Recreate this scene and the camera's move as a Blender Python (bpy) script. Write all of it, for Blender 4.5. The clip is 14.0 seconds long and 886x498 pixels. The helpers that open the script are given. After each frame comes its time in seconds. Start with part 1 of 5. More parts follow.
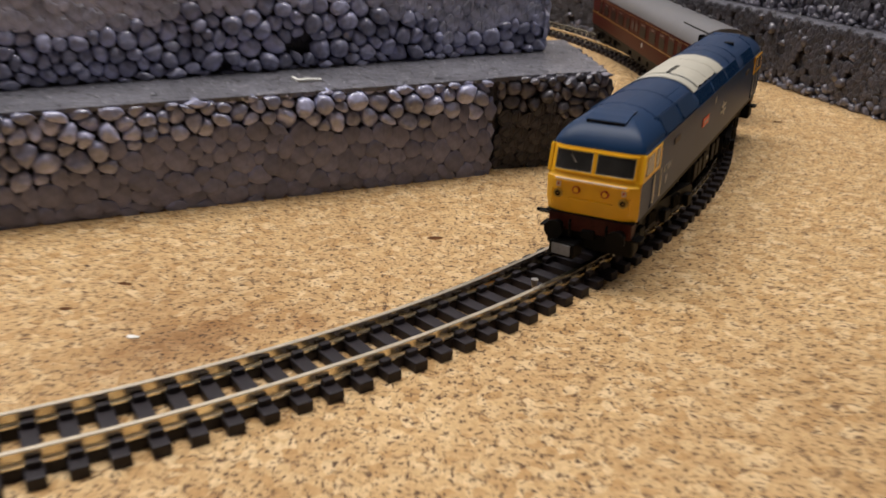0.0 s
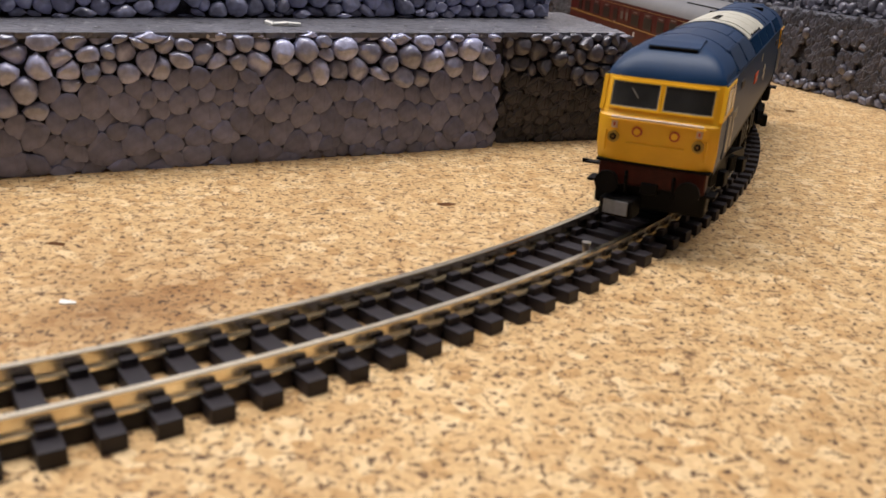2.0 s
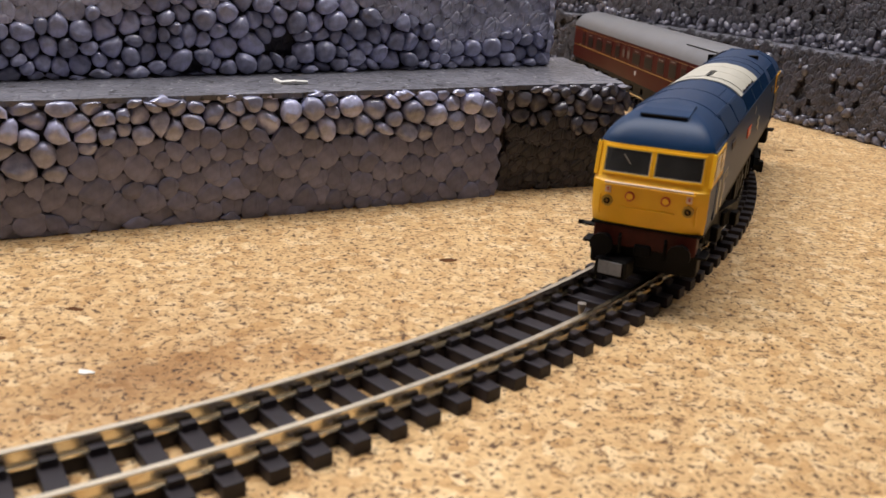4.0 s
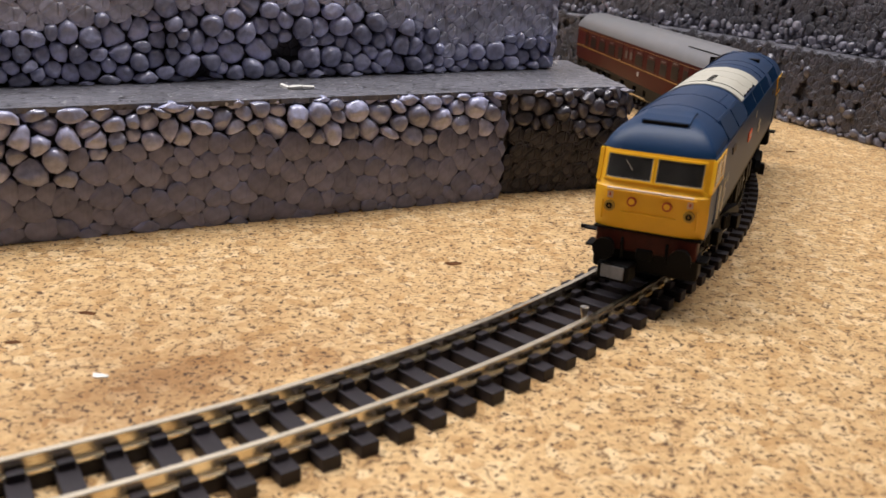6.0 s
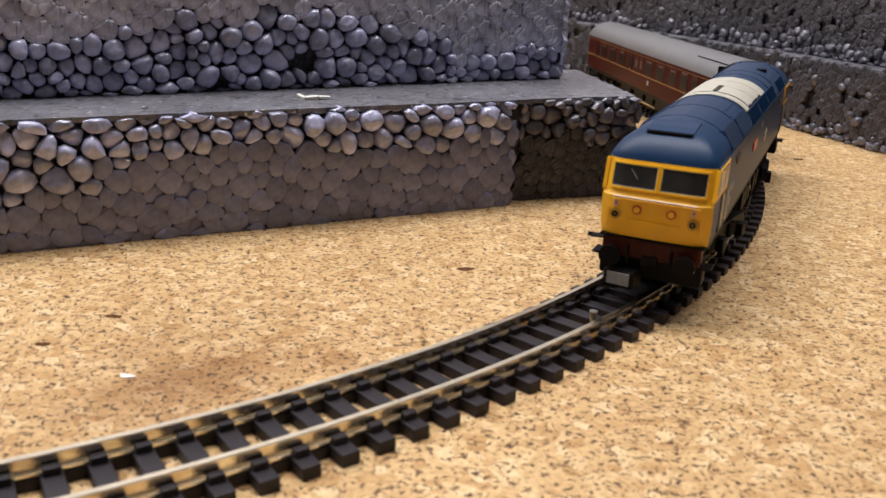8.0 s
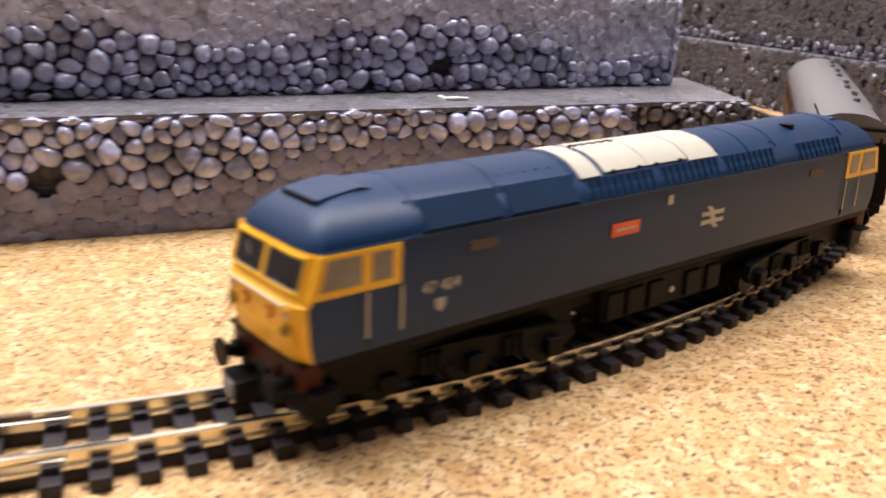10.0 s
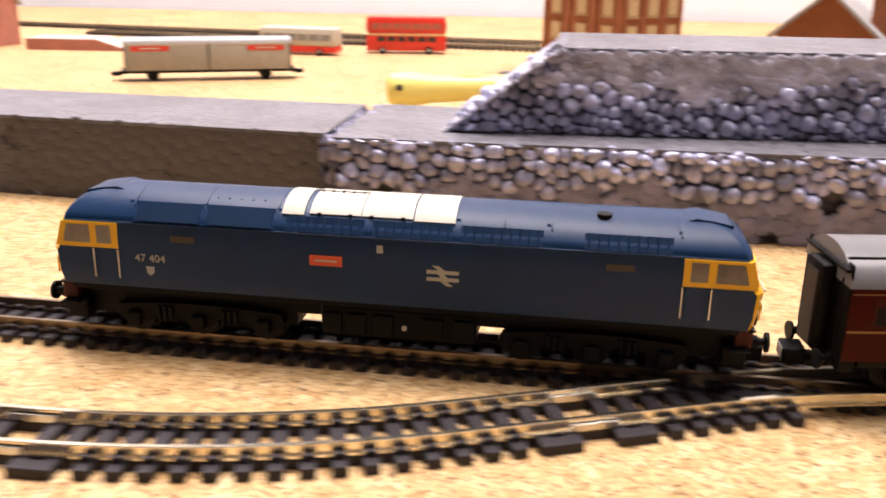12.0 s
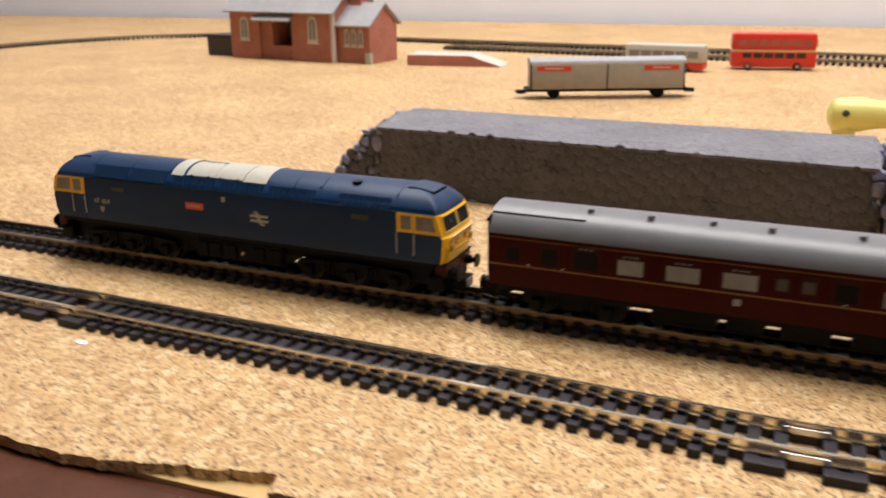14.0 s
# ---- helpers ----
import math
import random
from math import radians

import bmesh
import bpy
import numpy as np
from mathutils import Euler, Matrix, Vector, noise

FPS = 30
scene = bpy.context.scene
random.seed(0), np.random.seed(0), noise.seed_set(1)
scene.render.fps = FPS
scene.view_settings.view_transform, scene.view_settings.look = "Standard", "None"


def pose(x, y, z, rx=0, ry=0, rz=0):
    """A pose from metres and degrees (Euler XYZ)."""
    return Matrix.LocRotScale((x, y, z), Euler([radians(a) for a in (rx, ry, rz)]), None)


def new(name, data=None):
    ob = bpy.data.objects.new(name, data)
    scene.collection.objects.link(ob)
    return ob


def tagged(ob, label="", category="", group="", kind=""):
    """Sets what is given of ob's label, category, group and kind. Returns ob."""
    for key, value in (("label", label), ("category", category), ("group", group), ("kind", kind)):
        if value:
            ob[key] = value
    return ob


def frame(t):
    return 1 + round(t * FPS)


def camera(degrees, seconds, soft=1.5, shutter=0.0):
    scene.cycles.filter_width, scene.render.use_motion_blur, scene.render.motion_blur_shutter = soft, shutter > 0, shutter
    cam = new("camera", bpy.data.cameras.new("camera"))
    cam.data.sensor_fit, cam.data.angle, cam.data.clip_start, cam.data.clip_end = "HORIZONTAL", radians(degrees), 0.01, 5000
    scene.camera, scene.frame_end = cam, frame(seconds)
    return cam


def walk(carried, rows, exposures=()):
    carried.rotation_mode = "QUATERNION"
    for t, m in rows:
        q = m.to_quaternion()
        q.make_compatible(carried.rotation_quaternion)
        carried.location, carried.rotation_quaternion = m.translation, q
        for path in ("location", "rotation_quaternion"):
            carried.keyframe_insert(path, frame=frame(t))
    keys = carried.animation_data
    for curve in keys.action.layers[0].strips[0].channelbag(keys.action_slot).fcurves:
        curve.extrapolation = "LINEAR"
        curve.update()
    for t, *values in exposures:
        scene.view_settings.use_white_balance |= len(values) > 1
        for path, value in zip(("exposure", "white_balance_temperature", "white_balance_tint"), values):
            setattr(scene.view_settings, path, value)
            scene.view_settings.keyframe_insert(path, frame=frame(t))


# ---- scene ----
cam = camera(52.7, 14.0, soft=1.5, shutter=0.5)
cam.data.dof.use_dof, cam.data.dof.focus_distance, cam.data.dof.aperture_fstop = True, 0.2, 52.0
# seconds, then millimetres and degrees: x, y, z, yaw, pitch, roll
ROWS = [
    (0, 16.08, -18.32, 70.23, 2.54, -22.67, -1.20),
    (0.5, 3.41, 10.42, 53.06, -1.30, -21.68, -2.64),
    (1, 0.85, 12.48, 49.71, -2.13, -19.32, -3.16),
    (1.5, 1.25, 11.39, 44.51, -1.88, -20.23, -3.02),
    (2, 1.53, 8.53, 44.66, -1.41, -19.78, -3.23),
    (2.5, 1.34, 5.88, 48.79, -1.25, -19.31, -3.00),
    (3, 2.41, 6.71, 49.62, -1.34, -19.14, -2.84),
    (3.5, 1.74, 6.83, 49.73, -1.10, -19.00, -2.88),
    (4, 2.50, 5.63, 53.10, -0.88, -18.81, -2.65),
    (6.5, 1.77, 2.30, 54.96, -0.56, -19.02, -2.44),
    (7, 0.54, 0.11, 52.77, -0.14, -18.69, -2.36),
    (7.5, 0.00, 0.00, 53.85, -0.00, -18.80, -2.48),
    (8, 1.63, -0.60, 56.30, -0.04, -18.61, -2.33),
    (8.5, -0.33, -1.97, 55.59, 0.31, -18.80, -2.45),
    (8.7, 0.55, -2.27, 55.03, 0.37, -18.43, -2.26),
    (10.8, -20.63, -52.73, 56.57, 15.42, -17.44, -2.57),
    (11, -20.89, -63.05, 62.46, 19.75, -17.05, -2.60),
    (11.5, -37.81, -83.64, 65.72, 25.54, -17.69, -1.64),
    (12, -66.16, -102.80, 72.68, 32.48, -18.30, -0.87),
    (12.5, -79.97, -123.50, 77.96, 37.08, -18.31, -0.50),
    (13, -96.00, -142.68, 79.58, 41.79, -18.37, -0.18),
    (13.5, -112.76, -161.98, 76.08, 45.40, -18.61, -0.22),
    (14, -125.49, -174.92, 84.54, 47.42, -18.16, 0.71),
]
MM = 0.001
walk(cam, [(t, pose(x * MM, y * MM, z * MM, 90 + p, r, yaw)) for t, x, y, z, yaw, p, r in ROWS],
     exposures=[(0, -0.74, 6500, 10), (0.6, -0.46, 6400, 10), (3.0, -0.4, 6300, 11), (8.7, -0.32, 6300, 11), (10.8, 0.57, 6750, 20), (11.5, 0.48, 6800, 21), (12.0, 0.46, 6800, 20), (12.5, 0.36, 6800, 19), (13.0, 0.16, 6750, 17), (13.5, -0.06, 6600, 14), (14.0, -0.2, 6450, 11)])

# ---- light ----
world = bpy.data.worlds.new("room_air")
scene.world = world
world.use_nodes = True
world.node_tree.nodes["Background"].inputs[0].default_value = (0.9, 0.93, 1.0, 1)
world.node_tree.nodes["Background"].inputs[1].default_value = 0.05


def area_lamp(name, x, y, z, sx, sy, watts, colour):
    d = bpy.data.lights.new(name, "AREA")
    d.shape, d.size, d.size_y, d.energy, d.color = "RECTANGLE", sx, sy, watts, colour
    ob = new(name, d)
    ob.matrix_world = pose(x, y, z)
    return ob


area_lamp("ceiling_lamp", -0.30, 0.34, 1.42, 1.9, 0.6, 47, (1.0, 0.953, 0.91))


# ---- materials ----
def material(name, colour, rough=0.6, metal=0.0, grain=0.0, grain_size=1.0, bump=0.0, bump_size=1.0, spec=0.5, coat=0.0):
    """colour with two scales of variation (grain) and a fine relief; sizes in millimetres."""
    m = bpy.data.materials.new(name)
    m.use_nodes = True
    t = m.node_tree
    b = t.nodes["Principled BSDF"]
    b.inputs["Roughness"].default_value, b.inputs["Metallic"].default_value = rough, metal
    b.inputs["Specular IOR Level"].default_value = spec
    b.inputs["Coat Weight"].default_value = coat
    b.inputs["Base Color"].default_value = (*colour, 1)
    co = t.nodes.new("ShaderNodeTexCoord")

    def noise_at(size, detail=4):
        n = t.nodes.new("ShaderNodeTexNoise")
        n.inputs["Scale"].default_value, n.inputs["Detail"].default_value = 1000 / size, detail
        t.links.new(co.outputs["Object"], n.inputs["Vector"])
        return n
    if grain:
        a, c = noise_at(grain_size), noise_at(grain_size * 7, 2)
        s = t.nodes.new("ShaderNodeMath")
        s.operation = "ADD"
        t.links.new(a.outputs[0], s.inputs[0])
        t.links.new(c.outputs[0], s.inputs[1])
        r = t.nodes.new("ShaderNodeMapRange")
        r.inputs["From Min"].default_value, r.inputs["From Max"].default_value = 0.6, 1.4
        r.inputs["To Min"].default_value, r.inputs["To Max"].default_value = 1 - grain, 1 + grain
        t.links.new(s.outputs[0], r.inputs["Value"])
        x = t.nodes.new("ShaderNodeVectorMath")
        x.operation = "SCALE"
        x.inputs[0].default_value = colour
        t.links.new(r.outputs[0], x.inputs["Scale"])
        t.links.new(x.outputs[0], b.inputs["Base Color"])
    if bump:
        n = noise_at(bump_size)
        p = t.nodes.new("ShaderNodeBump")
        p.inputs["Strength"].default_value, p.inputs["Distance"].default_value = bump, bump_size * MM * 0.4
        t.links.new(n.outputs[0], p.inputs["Height"])
        t.links.new(p.outputs[0], b.inputs["Normal"])
    return m


def cork_material():
    m = bpy.data.materials.new("cork")
    m.use_nodes = True
    t = m.node_tree
    N, L = t.nodes, t.links
    b = N["Principled BSDF"]
    b.inputs["Roughness"].default_value = 0.68
    b.inputs["Specular IOR Level"].default_value = 0.4
    co = N.new("ShaderNodeTexCoord")

    def tex(kind, size, **kw):
        n = N.new(kind)
        n.inputs["Scale"].default_value = 1000 / size
        for k, val in kw.items():
            n.inputs[k].default_value = val
        L.new(warp.outputs[0] if warp else co.outputs["Object"], n.inputs["Vector"])
        return n

    def ramp(src, stops):
        r = N.new("ShaderNodeValToRGB")
        e = r.color_ramp.elements
        e[0].position, e[0].color = stops[0][0], (*stops[0][1], 1)
        e[1].position, e[1].color = stops[-1][0], (*stops[-1][1], 1)
        for p, c in stops[1:-1]:
            e.new(p).color = (*c, 1)
        L.new(src, r.inputs[0])
        return r

    def mix(fac, a, c, how="MIX"):
        x = N.new("ShaderNodeMix")
        x.data_type, x.blend_type = "RGBA", how
        if isinstance(fac, float):
            x.inputs[0].default_value = fac
        else:
            L.new(fac, x.inputs[0])
        for s, i in ((a, 6), (c, 7)):
            if isinstance(s, tuple):
                x.inputs[i].default_value = (*s, 1)
            else:
                L.new(s, x.inputs[i])
        return x.outputs[2]
    warp = None
    wob = tex("ShaderNodeTexNoise", 3.0, Detail=3.0)
    warp = N.new("ShaderNodeVectorMath")
    warp.operation = "MULTIPLY_ADD"
    warp.inputs[1].default_value = (0.0022, 0.0022, 0.0)
    L.new(wob.outputs["Color"], warp.inputs[0])
    L.new(co.outputs["Object"], warp.inputs[2])
    grains = tex("ShaderNodeTexVoronoi", 1.9)
    hue = N.new("ShaderNodeSeparateColor")
    L.new(grains.outputs["Color"], hue.inputs[0])
    base = ramp(hue.outputs[0], [(0.0, (0.47, 0.285, 0.12)), (0.25, (0.56, 0.37, 0.18)), (0.7, (0.61, 0.42, 0.215)), (1.0, (0.72, 0.54, 0.32))])
    fine = tex("ShaderNodeTexNoise", 0.9, Detail=5.0)
    fr = ramp(fine.outputs[0], [(0.3, (0.80, 0.76, 0.68)), (0.62, (1.08, 1.08, 1.06))])
    col = mix(1.0, base.outputs[0], fr.outputs[0], "MULTIPLY")
    # bark left in the cracks between some granules
    crack = tex("ShaderNodeTexVoronoi", 1.9)
    crack.feature = "DISTANCE_TO_EDGE"
    thin = ramp(crack.outputs["Distance"], [(0.02, (1, 1, 1)), (0.09, (0, 0, 0))])
    some = tex("ShaderNodeTexNoise", 2.9, Detail=2.0)
    where = ramp(some.outputs[0], [(0.57, (0, 0, 0)), (0.66, (0.9, 0.9, 0.9))])
    both = mix(1.0, thin.outputs[0], where.outputs[0], "MULTIPLY")
    col = mix(both, col, (0.16, 0.082, 0.033))
    # dark bark specks of three sizes
    for size, lo, hi, dark in ((0.8, 0.575, 0.62, (0.075, 0.037, 0.016)), (1.35, 0.612, 0.648, (0.11, 0.055, 0.023)), (3.6, 0.66, 0.74, (0.24, 0.13, 0.055))):
        sp = tex("ShaderNodeTexNoise", size, Detail=2.5, Roughness=0.6)
        k = ramp(sp.outputs[0], [(lo, (0, 0, 0)), (hi, (1, 1, 1))])
        col = mix(k.outputs[0], col, dark)
    big = tex("ShaderNodeTexNoise", 60.0, Detail=4.0)
    bg = ramp(big.outputs[0], [(0.3, (0.87, 0.84, 0.80)), (0.7, (1.07, 1.07, 1.06))])
    col = mix(1.0, col, bg.outputs[0], "MULTIPLY")
    # damp brown stains beside the curve, with ragged rims
    rag = tex("ShaderNodeTexNoise", 9.0, Detail=4.0)
    for sx, sy, reach, tone in ((-0.0293, 0.1090, 0.019, (0.66, 0.56, 0.46)), (-0.0319, 0.1029, 0.012, (0.70, 0.62, 0.54)), (-0.0118, 0.1166, 0.010, (0.68, 0.58, 0.48))):
        gm = N.new("ShaderNodeMapping")
        gm.inputs["Location"].default_value = (-sx, -sy, 0)
        L.new(co.outputs["Object"], gm.inputs[0])
        ln = N.new("ShaderNodeVectorMath")
        ln.operation = "LENGTH"
        L.new(gm.outputs[0], ln.inputs[0])
        ad = N.new("ShaderNodeMath")
        ad.operation = "MULTIPLY_ADD"
        ad.inputs[1].default_value = reach * 1.8
        L.new(rag.outputs[0], ad.inputs[0])
        L.new(ln.outputs[1], ad.inputs[2])
        stain = ramp(ad.outputs[0], [(reach * 0.9, tone), (reach * 1.9, (1, 1, 1))])
        col = mix(1.0, col, stain.outputs[0], "MULTIPLY")
    L.new(col, b.inputs["Base Color"])
    p = N.new("ShaderNodeBump")
    p.inputs["Strength"].default_value, p.inputs["Distance"].default_value = 0.5, 0.0004
    L.new(fine.outputs[0], p.inputs["Height"])
    L.new(p.outputs[0], b.inputs["Normal"])
    return m


def foam_material(name, colour, rough, size, grain=0.28, relief=0.35, flecks=0.0, pale=True):
    """Grey-painted expanded polystyrene: faint bead outlines on cut faces."""
    m = material(name, colour, rough, grain=grain, grain_size=2.4, spec=0.5)
    t = m.node_tree
    b = t.nodes["Principled BSDF"]
    co = t.nodes.new("ShaderNodeTexCoord")
    vo = t.nodes.new("ShaderNodeTexVoronoi")
    vo.feature = "DISTANCE_TO_EDGE"
    vo.inputs["Scale"].default_value = 1000 / size
    t.links.new(co.outputs["Object"], vo.inputs["Vector"])
    r = t.nodes.new("ShaderNodeMapRange")
    r.inputs["From Max"].default_value = 0.12
    t.links.new(vo.outputs["Distance"], r.inputs["Value"])
    n = t.nodes.new("ShaderNodeTexNoise")
    n.inputs["Scale"].default_value = 1800
    t.links.new(co.outputs["Object"], n.inputs["Vector"])
    a = t.nodes.new("ShaderNodeMath")
    a.operation = "MULTIPLY_ADD"
    a.inputs[1].default_value = 0.5
    t.links.new(n.outputs[0], a.inputs[0])
    t.links.new(r.outputs[0], a.inputs[2])
    p = t.nodes.new("ShaderNodeBump")
    p.inputs["Strength"].default_value, p.inputs["Distance"].default_value = relief, 0.0003
    t.links.new(a.outputs[0], p.inputs["Height"])
    t.links.new(p.outputs[0], b.inputs["Normal"])
    if flecks:
        # missed spots of pale foam and dark pits
        src = b.inputs["Base Color"].links[0].from_socket
        spots = [(1.7, 0.60, 0.68, (0.02, 0.02, 0.023, 1))] + [(1.1, 0.66, 0.72, (0.5, 0.5, 0.53, 1))] * pale
        for size_mm, lo, hi, tint in spots:
            fn = t.nodes.new("ShaderNodeTexNoise")
            fn.inputs["Scale"].default_value, fn.inputs["Detail"].default_value = 1000 / size_mm, 2.0
            t.links.new(co.outputs["Object"], fn.inputs["Vector"])
            fr = t.nodes.new("ShaderNodeMapRange")
            fr.inputs["From Min"].default_value, fr.inputs["From Max"].default_value = lo, hi
            fr.inputs["To Max"].default_value = flecks
            t.links.new(fn.outputs[0], fr.inputs["Value"])
            mx = t.nodes.new("ShaderNodeMix")
            mx.data_type = "RGBA"
            mx.inputs[7].default_value = tint
            t.links.new(fr.outputs[0], mx.inputs[0])
            t.links.new(src, mx.inputs[6])
            src = mx.outputs[2]
        t.links.new(src, b.inputs["Base Color"])
    return m


def vary(m, amount):
    """A tone of its own for every bead."""
    t = m.node_tree
    b = t.nodes["Principled BSDF"]
    src = b.inputs["Base Color"].links[0].from_socket
    ob, geo = t.nodes.new("ShaderNodeObjectInfo"), t.nodes.new("ShaderNodeNewGeometry")
    add, wrap, rng = t.nodes.new("ShaderNodeMath"), t.nodes.new("ShaderNodeMath"), t.nodes.new("ShaderNodeMapRange")
    wrap.operation = "FRACT"
    t.links.new(ob.outputs["Random"], add.inputs[0])
    t.links.new(geo.outputs["Random Per Island"], add.inputs[1])
    t.links.new(add.outputs[0], wrap.inputs[0])
    t.links.new(wrap.outputs[0], rng.inputs["Value"])
    rng.inputs["To Min"].default_value, rng.inputs["To Max"].default_value = 1 - amount, 1 + amount
    x = t.nodes.new("ShaderNodeVectorMath")
    x.operation = "SCALE"
    t.links.new(src, x.inputs[0])
    t.links.new(rng.outputs[0], x.inputs["Scale"])
    t.links.new(x.outputs[0], b.inputs["Base Color"])


CORK = cork_material()
FOAM_CUT = foam_material("foam_cut", (0.205, 0.21, 0.32), 0.4, 3.6, 0.42)
FOAM_PALE = foam_material("foam_pale_cut", (0.50, 0.505, 0.64), 0.34, 2.6, 0.5, 0.8)
# Darker copies of the grey foam, with shade put into the colour.
FOAM_SHADED = foam_material("foam_shaded", (0.055, 0.052, 0.064), 0.45, 2.4, 0.5, 0.8)
FOAM_SHADED_BEAD = material("foam_shaded_bead", (0.15, 0.145, 0.18), 0.25, grain=0.5, grain_size=1.5, bump=0.5, bump_size=0.8, spec=0.8)
FOAM_BEAD = material("foam_bead", (0.38, 0.395, 0.575), 0.22, grain=0.6, grain_size=2.2, bump=0.5, bump_size=1.3, spec=1.0, coat=0.4)
FOAM_TOP = foam_material("foam_top", (0.135, 0.134, 0.158), 0.42, 3.2, 0.45, 0.7, 1.0)
SLEEPER = material("sleeper_plastic", (0.021, 0.017, 0.021), 0.5, grain=0.3, grain_size=1.5, spec=0.3)
RAIL = material("nickel_rail", (0.80, 0.72, 0.55), 0.2, 1.0, grain=0.15, grain_size=2.0)
DARK_RAIL = material("grimy_rail", (0.26, 0.20, 0.14), 0.36, 1.0, grain=0.3, grain_size=2.0)
DULL_RAIL = material("tarnished_rail", (0.30, 0.25, 0.17), 0.5, 0.6, grain=0.25, grain_size=2.0)
BLUE = material("rail_blue_paint", (0.0022, 0.026, 0.083), 0.42, grain=0.14, grain_size=4.0, spec=0.3)
YELLOW = material("warning_yellow", (0.82, 0.45, 0.012), 0.38, grain=0.1, grain_size=3.0)
WHITE = material("white_plastic", (0.48, 0.46, 0.39), 0.5, grain=0.08, grain_size=2.0)
BLACK = material("black_plastic", (0.003, 0.0026, 0.0028), 0.5, grain=0.3, grain_size=1.5, spec=0.12)
DARK_GLASS = material("tinted_glazing", (0.022, 0.022, 0.022), 0.12, grain=0.5, grain_size=3.0, spec=0.4)
PALE_GLASS = material("pale_glazing", (0.22, 0.22, 0.22), 0.2, grain=0.2, grain_size=3.0)
COACH_GLASS = material("coach_glazing", (0.010, 0.007, 0.007), 0.4, grain=0.2, grain_size=3.0, spec=0.08)
PAPER = material("white_paper", (0.78, 0.77, 0.73), 0.7, grain=0.06, grain_size=1.0)
RED_BEAM = material("buffer_beam_red", (0.055, 0.009, 0.006), 0.5, grain=0.5, grain_size=1.2, spec=0.2)
PLATE_RED = material("nameplate_red", (0.75, 0.10, 0.03), 0.4)
METAL = material("bright_metal", (0.6, 0.58, 0.54), 0.3, 1.0)
MAROON = material("maroon_paint", (0.048, 0.006, 0.0044), 0.4, grain=0.1, grain_size=4.0, spec=0.06)
ROOF_GREY = material("roof_grey", (0.145, 0.145, 0.155), 0.34, grain=0.12, grain_size=4.0)
LINING = material("yellow_lining", (0.24, 0.12, 0.015), 0.5)
GREY_BODY = material("wagon_grey", (0.33, 0.30, 0.25), 0.55, grain=0.12, grain_size=5.0)
BUS_RED = material("bus_red", (0.62, 0.035, 0.02), 0.35, grain=0.08, grain_size=4.0)
BRICK = material("brick_card", (0.40, 0.15, 0.105), 0.7, grain=0.25, grain_size=2.0)
FACTORY = material("factory_brick", (0.30, 0.10, 0.04), 0.7, grain=0.25, grain_size=2.5)
SLATE = material("slate_grey", (0.34, 0.34, 0.35), 0.6, grain=0.15, grain_size=4.0)
CREAM = material("cream_card", (0.62, 0.45, 0.20), 0.6, grain=0.08, grain_size=4.0)
DARK_ROOF = material("dark_roof", (0.05, 0.045, 0.045), 0.6, grain=0.2, grain_size=4.0)
CLIP_YELLOW = material("yellow_plastic", (0.82, 0.76, 0.24), 0.35)
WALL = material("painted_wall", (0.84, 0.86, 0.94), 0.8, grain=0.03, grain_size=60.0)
# Dark colour for the unseen walls, to cut light bounced onto upright faces.
LOW_BOUNCE_WALL = material("low_bounce_wall", (0.27, 0.26, 0.26), 0.8, grain=0.05, grain_size=60.0)
WOOD = material("dark_stained_wood", (0.075, 0.024, 0.011), 0.5, grain=0.45, grain_size=9.0, bump=0.3, bump_size=3.0, spec=0.2)
PINE = material("bare_pine", (0.60, 0.40, 0.16), 0.6, grain=0.2, grain_size=6.0)
BLACK_GLOSS = material("blackened_metal", (0.010, 0.009, 0.009), 0.45, 0.3, grain=0.3, grain_size=1.0, spec=0.2)
COUPLING_GREY = material("worn_grey_plastic", (0.22, 0.22, 0.23), 0.5, grain=0.3, grain_size=0.8)
MARKER_RED = material("marker_red", (0.45, 0.05, 0.015), 0.4)
CAB_GLASS = material("cab_glazing", (0.16, 0.14, 0.12), 0.15, grain=0.5, grain_size=2.0)
GRILLE_BLUE = material("grille_blue", (0.0025, 0.023, 0.068), 0.5, grain=0.25, grain_size=0.8, spec=0.3)
VENT = material("brown_vent", (0.06, 0.045, 0.035), 0.6)
FLASH = material("flash_pale", (0.62, 0.46, 0.34), 0.5)
LAMP_RING = material("lamp_ring", (0.42, 0.25, 0.03), 0.4)
GASKET = material("grey_gasket", (0.30, 0.27, 0.22), 0.45, grain=0.5, grain_size=1.2)
WINDOW_SURROUND = material("window_recess", (0.04, 0.005, 0.004), 0.45, spec=0.12)
WINDOW_VENT = material("window_vent", (0.13, 0.11, 0.10), 0.4)
BUS_GLASS = material("bus_window", (0.34, 0.10, 0.07), 0.2)
STONE = material("pale_stone_card", (0.55, 0.50, 0.44), 0.7, grain=0.1, grain_size=3.0)
FRAME_TAN = material("tan_frame", (0.40, 0.26, 0.13), 0.6)
WINDOW_TAN = material("tan_glazing", (0.55, 0.42, 0.24), 0.35)
CLIP_SLOT_SHADE = material("yellow_shadow_plastic", (0.50, 0.42, 0.04), 0.35)
BARK = material("bark", (0.11, 0.05, 0.024), 0.9, grain=0.5, grain_size=0.6, spec=0.05)
FOAM_SMOOTH = foam_material("foam_smooth", (0.086, 0.081, 0.087), 0.5, 3.0, 0.5, 0.4, 0.9, False)
FLOOR = material("carpet", (0.16, 0.13, 0.11), 0.9, grain=0.3, grain_size=8.0)
